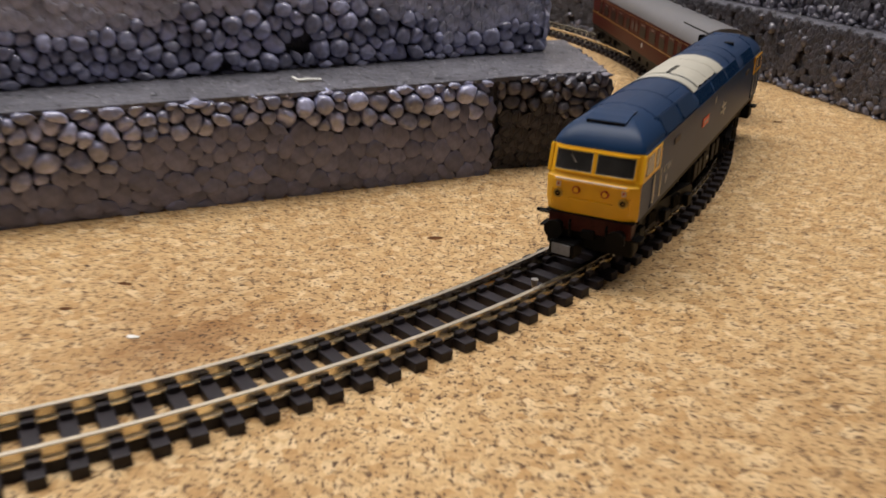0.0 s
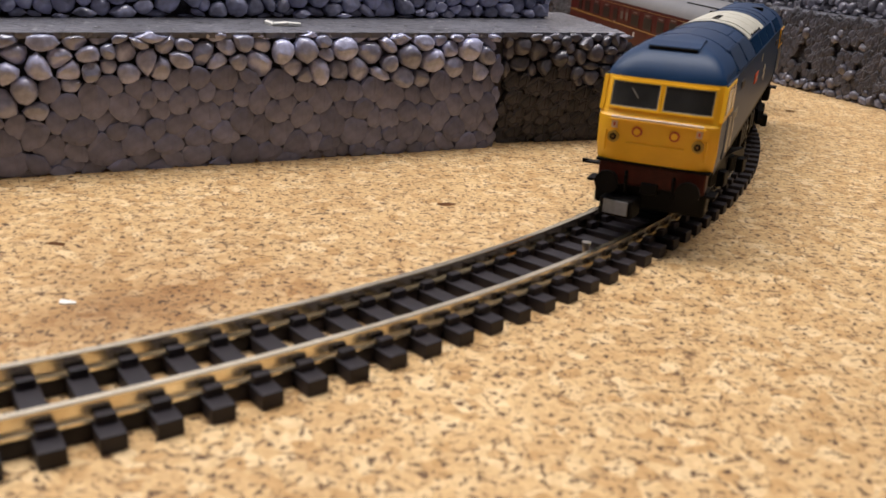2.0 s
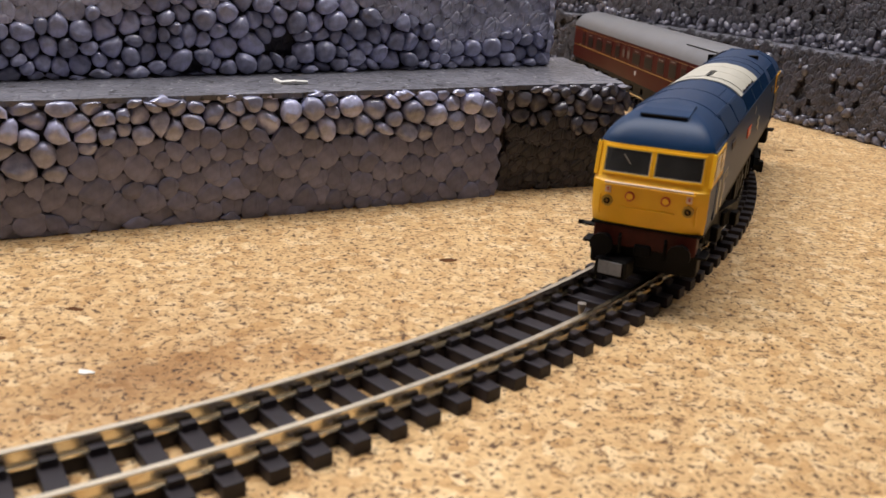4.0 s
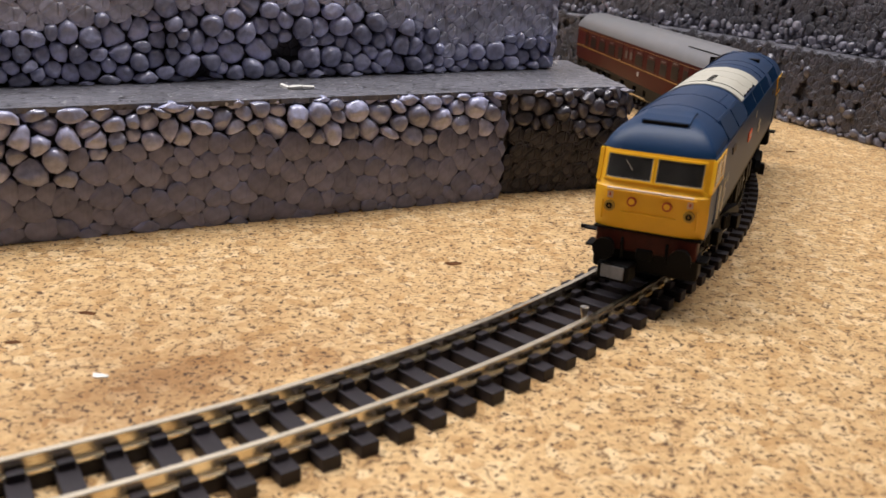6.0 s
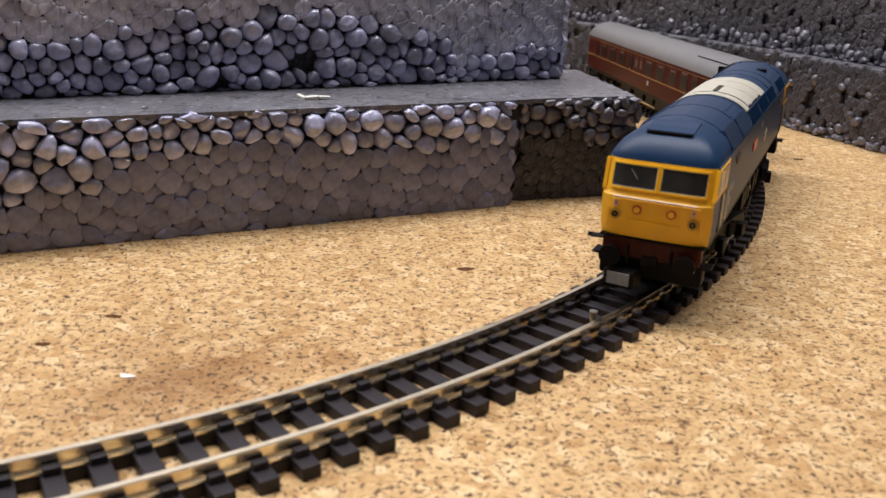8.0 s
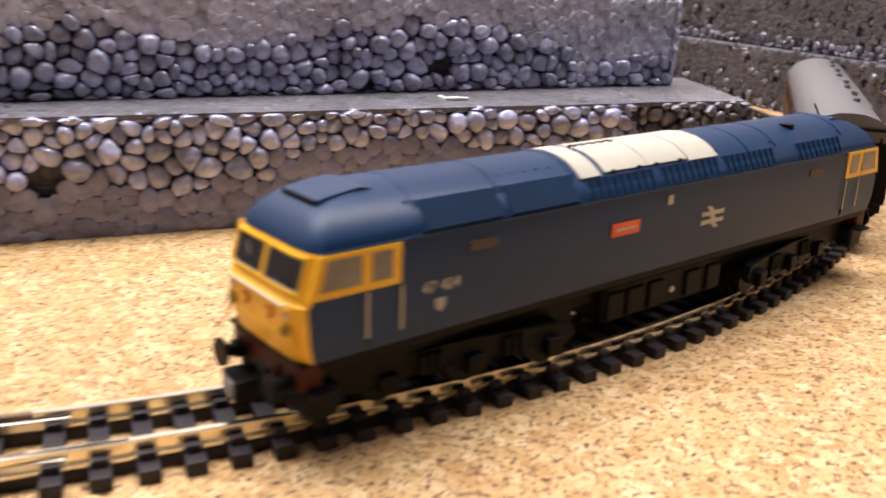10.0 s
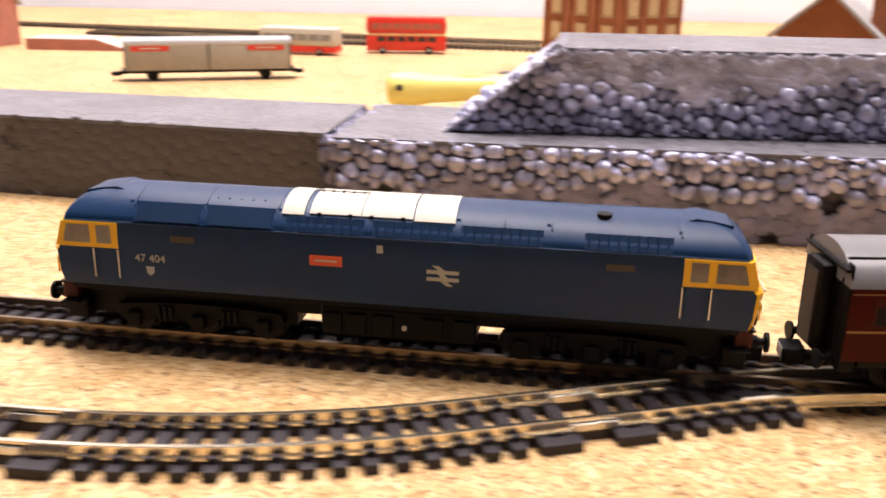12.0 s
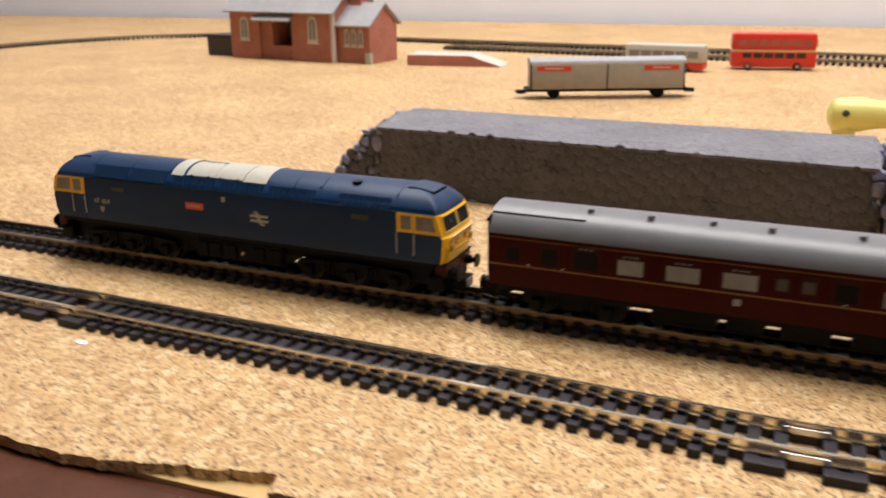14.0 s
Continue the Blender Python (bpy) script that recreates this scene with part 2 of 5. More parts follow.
for foam_mat, spread in ((FOAM_CUT, 0.2), (FOAM_BEAD, 0.35), (FOAM_PALE, 0.2), (FOAM_SHADED, 0.3), (FOAM_SHADED_BEAD, 0.35)):
    vary(foam_mat, spread)


# ---- building helpers (millimetres) ----
def finish(name, bm, mat, smooth=False):
    for v in bm.verts:
        v.co *= MM
    bmesh.ops.recalc_face_normals(bm, faces=bm.faces)
    me = bpy.data.meshes.new(name)
    bm.to_mesh(me)
    bm.free()
    me.materials.append(mat)
    if smooth:
        me.polygons.foreach_set("use_smooth", [True] * len(me.polygons))
        me.set_sharp_from_angle(angle=radians(38))
    return me


def part(name, bm, mat, parent, label="", smooth=False, m=None):
    ob = new(name, finish(name, bm, mat, smooth))
    ob.parent = parent
    if m is not None:
        ob.matrix_basis = m
    return tagged(ob, label)


def thing(name, label, category, m=None, group="", kind=""):
    ob = new(name)
    ob.empty_display_size = 0.01
    if m is not None:
        ob.matrix_basis = m
    return tagged(ob, label, category, group, kind)


def at(x, y, z=0.0, rz=0.0):
    return pose(x * MM, y * MM, z * MM, 0, 0, rz)


def box(x0, x1, y0, y1, z0, z1, bevel=0.0, bm=None):
    bm = bm or bmesh.new()
    vs = bmesh.ops.create_cube(bm, size=1)["verts"]
    for v in vs:
        v.co = Vector(((x0 + x1) / 2 + v.co.x * (x1 - x0), (y0 + y1) / 2 + v.co.y * (y1 - y0), (z0 + z1) / 2 + v.co.z * (z1 - z0)))
    if bevel:
        es = list({e for v in vs for e in v.link_edges})
        bmesh.ops.bevel(bm, geom=es, offset=bevel, segments=2, affect="EDGES", profile=0.5)
    return bm


def rod(p, q, r, seg=10, r2=None, bm=None):
    bm = bm or bmesh.new()
    p, q = Vector(p), Vector(q)
    d = q - p
    m = Matrix.Translation((p + q) / 2) @ d.to_track_quat("Z", "Y").to_matrix().to_4x4()
    bmesh.ops.create_cone(bm, cap_ends=True, segments=seg, radius1=r, radius2=r if r2 is None else r2, depth=d.length, matrix=m)
    return bm


def prism(outline, y0, y1):
    """An outline of (x, z), pushed along y."""
    bm = bmesh.new()
    a = [bm.verts.new((x, y0, z)) for x, z in outline]
    b = [bm.verts.new((x, y1, z)) for x, z in outline]
    n = len(a)
    for i in range(n):
        bm.faces.new((a[i], a[(i + 1) % n], b[(i + 1) % n], b[i]))
    bm.faces.new(a)
    bm.faces.new(b[::-1])
    return bm


def slab(outline, z0, z1):
    """An outline of (x, y), pushed up."""
    bm = bmesh.new()
    a = [bm.verts.new((x, y, z0)) for x, y in outline]
    b = [bm.verts.new((x, y, z1)) for x, y in outline]
    n = len(a)
    for i in range(n):
        bm.faces.new((a[i], a[(i + 1) % n], b[(i + 1) % n], b[i]))
    bm.faces.new(a[::-1])
    bm.faces.new(b)
    return bm


# ---- the room and the board ----
AX = 26.5          # direction of the board's near edge
BOARD = at(-262, -128, 0, AX)


def board_xy(u, w):
    a = radians(AX)
    return (-262 + u * math.cos(a) - w * math.sin(a), -128 + u * math.sin(a) + w * math.cos(a))


def moulding():
    """The board's wooden edge rail with a groove."""
    o = [(-30, -60), (7.0, -60), (7.0, -3.2), (4.0, -2.6), (-8, -2.6), (-9, -4.2), (-10.5, -4.2), (-11.5, -2.8), (-24, -3.4), (-28, -6), (-30, -10)]
    bm = prism(o, -1510, 1190)
    bmesh.ops.rotate(bm, verts=bm.verts, matrix=Matrix.Rotation(radians(90), 3, "Z"))
    return bm


def room():
    def torn(u):
        base = 6.0 + 1.6 * noise.noise((u * 0.03, 0, 0)) + 1.5 * noise.noise((u * 0.11, 4, 0)) + 0.9 * noise.noise((u * 0.5, 8, 0))
        return base + (5.0 * max(0.0, min(1.0, (u + 5) / 30)) if u < 27 else 0.6)
    edge = [(1500 - i * 5, torn(1500 - i * 5)) for i in range(270)] + [(149 - i * 1.0, torn(149 - i * 1.0)) for i in range(420)] + [(-275 - i * 5, torn(-275 - i * 5)) for i in range(181)]
    pts = [board_xy(-1180, 0), board_xy(-1180, 1060), board_xy(1500, 1060)] + [board_xy(u, w) for u, w in edge]
    ground = new("baseboard", finish("baseboard", slab(pts[::-1], -2.2, 0), CORK))
    tagged(ground, "tan cork sheet baseboard with dark flecks and ragged edge", "baseboard", kind="structure")
    frame_ob = new("board_frame", finish("board_frame", moulding(), WOOD))
    frame_ob.matrix_basis = BOARD
    tagged(frame_ob, "dark stained wooden rail under the cork edge", "wooden frame", kind="structure")
    under = new("board_deck", finish("board_deck", box(-1185, 1505, 7.02, 1065, -18, -2.25), PINE))
    under.matrix_basis = BOARD
    tagged(under, "bare pale wooden deck carrying the cork sheet", "deck", kind="structure")
    # West, east and south walls are unseen additions, kept dark against bounce.
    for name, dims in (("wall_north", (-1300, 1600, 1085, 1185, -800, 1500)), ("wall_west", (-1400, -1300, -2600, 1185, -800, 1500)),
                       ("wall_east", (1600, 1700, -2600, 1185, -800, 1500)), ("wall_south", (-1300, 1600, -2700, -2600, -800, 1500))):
        w = new(name, finish(name, box(*dims), WALL if name == "wall_north" else LOW_BOUNCE_WALL))
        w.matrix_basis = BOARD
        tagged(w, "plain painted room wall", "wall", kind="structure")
    f = new("floor", finish("floor", box(-1300, 1600, -2600, 1085, -820, -800), FLOOR))
    f.matrix_basis = BOARD
    tagged(f, "brown carpeted floor below the board", "floor", kind="structure")
    c = new("ceiling", finish("ceiling", box(-1300, 1600, -2600, 1085, 1500, 1520), WALL))
    c.matrix_basis = BOARD
    tagged(c, "plain white painted ceiling", "ceiling", kind="structure")


room()

# ---- the track plan ----
CX, CY, CR, HEAD = -165.8, 298.0, 255.0, 203.61
RAIL_TOP = 3.85
HR = radians(HEAD)
P0 = Vector((CX - CR * math.sin(HR), CY + CR * math.cos(HR)))


def main_line(s):
    """Point and heading (degrees) at s mm past the end of the curve; s below 0 is on the curve."""
    if s >= 0:
        return P0 + s * Vector((math.cos(HR), math.sin(HR))), HEAD
    h = HR - s / CR
    return Vector((CX - CR * math.sin(h), CY + CR * math.cos(h))), math.degrees(h)


def make_run(segments, start, head, step=5.2):
    """Evenly spaced (point, heading) along straight and curved pieces (length, turn in degrees)."""
    p, h, out = Vector(start), radians(head), []
    out.append((p.copy(), h))
    for length, turn in segments:
        n = max(1, round(length / step))
        for _ in range(n):
            h += radians(turn) / n / 2
            p = p + (length / n) * Vector((math.cos(h), math.sin(h)))
            h += radians(turn) / n / 2
            out.append((p.copy(), h))
    return out


RAIL_SECTION = [(-0.95, 1.85), (0.95, 1.85), (0.95, 2.1), (0.28, 2.3), (0.28, 3.3), (0.47, 3.42), (0.47, 3.76), (0.38, 3.85), (-0.38, 3.85), (-0.47, 3.76), (-0.47, 3.42), (-0.28, 3.3), (-0.28, 2.3), (-0.95, 2.1)]


def rail_mesh(run, side, section=RAIL_SECTION):
    bm = bmesh.new()
    rings = []
    for p, h in run:
        n = Vector((-math.sin(h), math.cos(h)))
        rings.append([bm.verts.new((p.x + n.x * (side + y), p.y + n.y * (side + y), z)) for y, z in section])
    k = len(section)
    for a, b in zip(rings, rings[1:]):
        for i in range(k):
            bm.faces.new((a[i], a[(i + 1) % k], b[(i + 1) % k], b[i]))
    bm.faces.new(rings[0])
    bm.faces.new(rings[-1][::-1])
    return bm


WEB_SECTION = [(-0.85, 0.05), (0.85, 0.05), (0.85, 1.6), (-0.85, 1.6)]


def sleeper_mesh(half=8.6, w=1.2):
    bm = box(-w, w, -half, half, 0.0, 1.75, 0.14)
    for y in (-4.8, 4.8):
        for d in (-1, 1):
            box(-w * 0.75, w * 0.75, y + d * 1.15 - 0.55, y + d * 1.15 + 0.55, 1.7, 2.75, 0.14, bm)
    return finish("sleeper", bm, SLEEPER)


def joint_sleeper_mesh():
    """Two sleepers bridged at their ends, beside a rail joint."""
    bm = bmesh.new()
    for x in (-2.3, 2.3):
        box(x - 1.2, x + 1.2, -8.7, 8.7, 0.0, 1.75, 0.14, bm)
    for y in (-1, 1):
        box(-3.4, 3.4, *sorted((y * 6.2, y * 8.8)), 0.0, 1.78, 0.14, bm)
    return finish("joint_sleeper", bm, SLEEPER)


SLEEPER_MESH = sleeper_mesh()
SLEEPER_FINE = sleeper_mesh(8.6, 1.2)
SLEEPER_JOINT = joint_sleeper_mesh()


def sleepers(owner, run, mesh):
    for p, h in run:
        ob = new("sleeper", mesh)
        ob.parent, ob.matrix_basis = owner, at(p.x, p.y, 0, math.degrees(h))


def fishplate(owner, p, h):
    """Folded metal joiners that clasp both rails at a joint."""
    for side in (-4.8, 4.8):
        for d in (-0.75, 0.75):
            part("rail_joiner", box(-4.0, 4.0, side + d - 0.22, side + d + 0.22, 1.9, 3.1, 0.08), METAL, owner, m=at(p.x, p.y, 0, math.degrees(h)))


def track():
    along = Vector((math.cos(HR), math.sin(HR)))
    curve_back = [(p, radians(h)) for p, h in (main_line(float(s)) for s in np.arange(-647.3, -1.0, 4.85))] + [(P0, HR)]
    straight = make_run([(700, 0)], P0, HEAD, 4.4)
    t = thing("curved_track", "curved model railway track with black sleepers and nickel rails", "railway track")
    for side in (-4.8, 4.8):
        part("rail", rail_mesh(curve_back, side), RAIL, t, smooth=True)
        part("web", rail_mesh(curve_back, side, WEB_SECTION), SLEEPER, t)
    sleepers(t, curve_back[:-1], SLEEPER_MESH)
    fishplate(t, *curve_back[-1])
    t = thing("straight_track", "straight model railway track with black plastic sleepers", "railway track")
    for side in (-4.8, 4.8):
        part("rail", rail_mesh(straight, side), DARK_RAIL, t, smooth=True)
        part("web", rail_mesh(straight, side, WEB_SECTION), SLEEPER, t)
    sleepers(t, straight[1:], SLEEPER_FINE)
    branch = make_run([(144.7 * radians(22.78), 22.78), (43.8, 0), (183 * radians(23.73), -23.73), (420, 0)], P0 - 10.35 * along, HEAD, 4.4)
    t = thing("branch_track", "model railway siding track diverging from the main line", "railway track")
    part("rail", rail_mesh(branch, 4.8), RAIL, t, smooth=True)
    for side in (-4.8, 4.8):
        part("web", rail_mesh(branch[10:], side, WEB_SECTION), SLEEPER, t)
    part("rail", rail_mesh(branch[14:], -4.8), RAIL, t, smooth=True)
    part("blade_rail", rail_mesh(branch[4:14], -4.8), DULL_RAIL, t, "dull blade rail in the turnout", smooth=True)
    joints = (18, 38, 77)
    near = [k + d for k in joints for d in (-2, -1, 0, 1, 2)]
    sleepers(t, [b for i, b in enumerate(branch) if i > 9 and i not in near], SLEEPER_FINE)
    for k in joints:
        fishplate(t, *branch[k])
        for d in (-1.45, 1.45):
            p, h = branch[k]
            ob = new("joint_sleeper", SLEEPER_JOINT)
            ob.parent, ob.matrix_basis = t, at(p.x + d * 4.4 * math.cos(h), p.y + d * 4.4 * math.sin(h), 0, math.degrees(h))


track()

# ---- the train ----
def vehicle_pose(s, half_base):
    a, _ = main_line(s + half_base)
    b, _ = main_line(s - half_base)
    c, d = (a + b) / 2, a - b
    return at(c.x, c.y, RAIL_TOP, math.degrees(math.atan2(d.y, d.x)))


def body_rows(zs, half_width, nose, cols=13):
    """Outline loops, one for each height: rounded ends and straight sides."""
    rows = []
    for z in zs:
        w = half_width(z)
        front = []
        for i in range(cols):
            y = -1 + 2 * i / (cols - 1)
            y = math.copysign(1 - (1 - abs(y)) ** 1.5, y)
            front.append((nose(z) - 1.3 * abs(y) ** 7, y * w, z))
        rows.append((front, [(-x, -y, z) for x, y, z in front]))
    return rows


def lin(points):
    xs, ys = zip(*points)
    return lambda x: float(np.interp(x, xs, ys))


def word(name, text, size, mat, owner, m):
    cu = bpy.data.curves.new("word", "FONT")
    cu.body, cu.size, cu.align_x, cu.align_y, cu.extrude = text, size * MM, "CENTER", "CENTER", 0.00002
    tmp = bpy.data.objects.new("word", cu)
    me = bpy.data.meshes.new_from_object(tmp)
    bpy.data.objects.remove(tmp)
    me.materials.append(mat)
    ob = new(name, me)
    ob.parent, ob.matrix_basis = owner, m
    return ob


def wheel_mesh(r=3.1):
    bm = rod((0, -0.9, 0), (0, 0.9, 0), r, 20)
    rod((0, -1.3, 0), (0, -0.8, 0), r + 0.6, 20, bm=bm)
    rod((0, 0.85, 0), (0, 1.15, 0), r * 0.45, 12, bm=bm)
    return bm


def bogie(owner, x, axles, label, frame_low=1.6, frame_top=6.6, wheel_r=3.1):
    """Bogie side frames with axle boxes, springs and wheels; pivots at x."""
    bm = bmesh.new()
    a = max(axles)
    for side in (-1, 1):
        y0, y1 = sorted((side * 6.3, side * 7.5))
        outline = [(-a - 4.0, 4.2), (-a - 3.2, 5.8), (-a * 0.5 - 1, 6.4), (0, frame_top), (a * 0.5 + 1, 6.4), (a + 3.2, 5.8), (a + 4.0, 4.2), (a + 2.2, 2.6), (a - 2.2, 2.4),
                   (a - 3.4, 4.0), (3.2, 4.0), (2.2, 2.4), (-2.2, 2.4), (-3.2, 4.0), (-a + 3.4, 4.0), (-a + 2.2, 2.4), (-a - 2.2, 2.6)]
        p = prism(outline, y0, y1)
        me = bpy.data.meshes.new("tmp")
        p.to_mesh(me)
        p.free()
        bm.from_mesh(me)
        bpy.data.meshes.remove(me)
        for ax in axles:
            box(ax - 1.3, ax + 1.3, side * 8.0 - 0.7, side * 8.0 + 0.7, 2.0, 4.6, 0.25, bm)
        for ax in (-a * 0.5, a * 0.5):
            for d in (-1.0, 0.2, 1.4):
                rod((ax + d, side * 7.8, 3.4), (ax + d, side * 7.8, 6.0), 0.45, 8, bm=bm)
    box(-a - 2, a + 2, -6.2, 6.2, 4.4, 6.0, 0.3, bm)
    box(-a - 3, a + 3, -3.5, 3.5, 0.7, 4.5, 0.3, bm)
    b = part("bogie", bm, BLACK, owner, label, m=pose(x * MM, 0, 0))
    wm = finish("wheel", wheel_mesh(wheel_r), BLACK_GLOSS, True)
    for ax in axles:
        for side in (-1, 1):
            w = new("wheel", wm)
            w.parent, w.matrix_basis = b, pose(ax * MM, side * 4.9 * MM, wheel_r * MM, 0, 0, 0 if side > 0 else 180)
    return b


def coupling(owner, x, d):
    bm = box(min(x, x + d * 5.5), max(x, x + d * 5.5), -0.9, 0.9, 1.9, 3.4, 0.2)
    box(min(x + d * 3.6, x + d * 7.4), max(x + d * 3.6, x + d * 7.4), -2.6, 2.6, 1.7, 4.6, 0.35, bm)
    part("coupling", bm, BLACK, owner, "black hook coupling")
    bm = box(min(x + d * 7.3, x + d * 7.55), max(x + d * 7.3, x + d * 7.55), -1.9, 1.9, 2.2, 4.3, 0.08)
    part("coupling_face", bm, COUPLING_GREY, owner, "worn grey coupling face")


def buffers(owner, x, d, z=6.6, mat=None):
    for y in (-5.9, 5.9):
        bm = rod((x, y, z), (x + d * 2.6, y, z), 0.75, 12)
        rod((x, y, z), (x + d * 1.2, y, z), 1.15, 12, bm=bm)
        rod((x + d * 2.5, y, z), (x + d * 3.0, y, z), 1.75, 16, bm=bm)
        part("buffer", bm, mat or BLACK, owner, smooth=True)


def locomotive():
    t = thing("diesel_locomotive", "blue model diesel locomotive with yellow ends and white roof panels", "locomotive")
    zs_low = [9.7, 10.5, 12, 14, 15.9, 16.3, 16.6, 17.5, 19, 20.5, 22.0]
    zs_roof = [22.0, 22.6, 23.3, 24.1, 24.9, 25.6, 26.2, 26.8, 27.2, 27.5]
    hw = lin([(9.7, 8.5), (12, 8.75), (19, 8.75), (22.0, 8.5), (22.6, 8.36), (23.3, 8.05), (24.1, 7.55), (24.9, 6.9), (25.6, 6.1), (26.2, 5.2), (26.8, 3.9), (27.2, 2.5), (27.5, 0.02)])
    nose = lin([(9.7, 62.5), (12, 63.0), (15.9, 63.25), (16.3, 63.2), (16.6, 62.8), (22.0, 61.3), (22.6, 61.1), (23.3, 60.7), (24.1, 60.1), (24.9, 59.3), (25.6, 58.3), (26.2, 57.0), (26.8, 55.0), (27.2, 52.5), (27.5, 49)])
    for what, zs, mat in (("body", zs_low, BLUE), ("roof", zs_roof, BLUE)):
        rows = body_rows(zs, hw, nose)
        bm = bmesh.new()
        loops = [[bm.verts.new(p) for p in f + r] for f, r in rows]
        n = len(loops[0])
        for a, b in zip(loops, loops[1:]):
            for i in range(n):
                if what == "roof" or i in (n // 2 - 1, n - 1):
                    bm.faces.new((a[i], a[(i + 1) % n], b[(i + 1) % n], b[i]))
        if what == "body":
            bm.faces.new(loops[0])
        else:
            bm.faces.new(loops[-1])
        part(what, bm, mat, t, smooth=True)
        if what == "body":
            for e in (0, 1):
                bm = bmesh.new()
                vs = [[bm.verts.new(p) for p in row[e]] for row in rows]
                for a, b in zip(vs, vs[1:]):
                    for i in range(len(a) - 1):
                        bm.faces.new((a[i], a[i + 1], b[i + 1], b[i]))
                part("cab_front", bm, YELLOW, t, "warning yellow cab end", smooth=True)
    # gutter along the eaves
    for side in (1, -1):
        part("gutter", box(-60.2, 60.2, side * 8.55 - 0.18, side * 8.55 + 0.18, 21.8, 22.12, 0.08), BLUE, t)
    for e in (1, -1):
        # windscreens: frame strips and panes follow the raked front
        def front(y, z, out=0.0):
            return (e * (nose(z) + out), e * y, z)
        for y0, y1 in ((-7.35, -0.35), (0.35, 7.35)):
            bow = lambda y: -1.3 * abs(y / hw(20)) ** 7

            def sheet(ya, yb, za, zb, out, name, mat, owner, label=""):
                bm = bmesh.new()
                cols = []
                for i in range(9):
                    y = ya + (yb - ya) * i / 8
                    cols.append([bm.verts.new(front(y, z, k + bow(y))) for k in (out, -0.5) for z in (za, zb)])
                for c, d in zip(cols, cols[1:]):
                    bm.faces.new((c[0], d[0], d[1], c[1]))
                    bm.faces.new((c[0], c[2], d[2], d[0]))
                    bm.faces.new((c[1], d[1], d[3], c[3]))
                for c in (cols[0], cols[-1]):
                    bm.faces.new((c[0], c[1], c[3], c[2]))
                return part(name, bm, mat, owner, label)
            pane = sheet(y0, y1, 17.75, 21.35, 0.14, "windscreen", DARK_GLASS, t, "dark windscreen pane")
            w = 0.28
            for a0, a1, b0, b1 in ((y0 - w, y1 + w, 17.5, 17.77), (y0 - w, y1 + w, 21.33, 21.6), (y0 - w, y0, 17.75, 21.35), (y1, y1 + w, 17.75, 21.35)):
                sheet(a0, a1, b0, b1, 0.3, "windscreen_frame", YELLOW, pane)
            for a0, a1, b0, b1 in ((y0, y1, 17.75, 17.93), (y0, y1, 21.2, 21.35), (y0, y0 + 0.15, 17.93, 21.2), (y1 - 0.15, y1, 17.93, 21.2)):
                sheet(a0, a1, b0, b1, 0.2, "gasket", GASKET, pane)
        part("wiper", rod(front(-3.3, 19.2, 0.22), front(-4.5, 20.6, 0.2), 0.06, 5), GASKET, t)
        part("handrail", rod(front(-6.6, 16.35, 0.45), front(6.6, 16.35, 0.45), 0.21, 6), FLASH, t, "pale grab rail")
        bm = bmesh.new()
        box(*sorted((e * 63.1, e * 63.42)), -7.0, 7.0, 15.75, 16.05, 0.05, bm)
        box(*sorted((e * 63.0, e * 63.36)), -4.2, 4.2, 12.55, 12.75, 0.05, bm)
        part("panel_ridge", bm, YELLOW, t)
        for y in (-2.7, 2.7):
            p = part("marker_light", rod((e * 63.0, e * y, 14.5), (e * 63.42, e * y, 14.5), 0.75, 16), MARKER_RED, t, "red ringed marker light", smooth=True)
            part("lens", rod((e * 63.3, e * y, 14.5), (e * 63.5, e * y, 14.5), 0.5, 16), YELLOW, p)
        for y in (-6.1, 6.1):
            p = part("tail_lamp", rod((e * 62.7, e * y, 13.4), (e * 63.35, e * y, 13.4), 0.85, 16), LAMP_RING, t, "round tail lamp with a dull yellow rim", smooth=True)
            part("bezel", rod((e * 63.2, e * y, 13.4), (e * 63.45, e * y, 13.4), 0.5, 16), BLACK, p)
            part("lens", rod((e * 63.3, e * y, 13.4), (e * 63.5, e * y, 13.4), 0.2, 12), LINING, p)
            fl = part("warning_flash", box(*sorted((e * 63.0, e * 63.3)), e * y - 0.42, e * y + 0.42, 14.7, 15.75), FLASH, t, "small pale electric warning flash")
            part("flash_mark", box(*sorted((e * 63.25, e * 63.36)), e * y - 0.15, e * y + 0.15, 15.0, 15.5), MARKER_RED, fl)
        for y in (-7.3, 7.3):
            part("handrail", rod((e * 63.0, e * y, 11.2), (e * 63.0, e * y, 14.2), 0.16, 6), YELLOW, t)
        part("plough", box(*sorted((e * 57.5, e * 61.6)), -8.3, 8.3, 2.6, 6.6, 0.5), BLACK, t, "black cowl below the buffer beam")
        bm = box(*sorted((e * 59.5, e * 62.45)), -7.9, 7.9, 6.2, 9.5, 0.3)
        part("buffer_beam", bm, RED_BEAM, t, "grimy dark red buffer beam")
        part("cowl_edge", box(*sorted((e * 61.4, e * 62.7)), -8.4, 8.4, 9.4, 9.75, 0.1), BLACK, t)
        for y in (-3.6, 3.4):
            bm = rod((e * 62.0, y, 8.6), (e * 62.75, y, 7.8), 0.26, 6)
            rod((e * 62.75, y, 7.8), (e * 62.9, y + 0.2, 5.2), 0.26, 6, bm=bm)
            rod((e * 62.0, y, 8.6), (e * 62.35, y, 8.6), 0.5, 8, bm=bm)
            part("brake_hose", bm, BLACK, t)
        part("coupling_hook_plate", box(*sorted((e * 61.4, e * 62.9)), -1.3, 1.3, 5.2, 7.0, 0.3), BLACK, t)
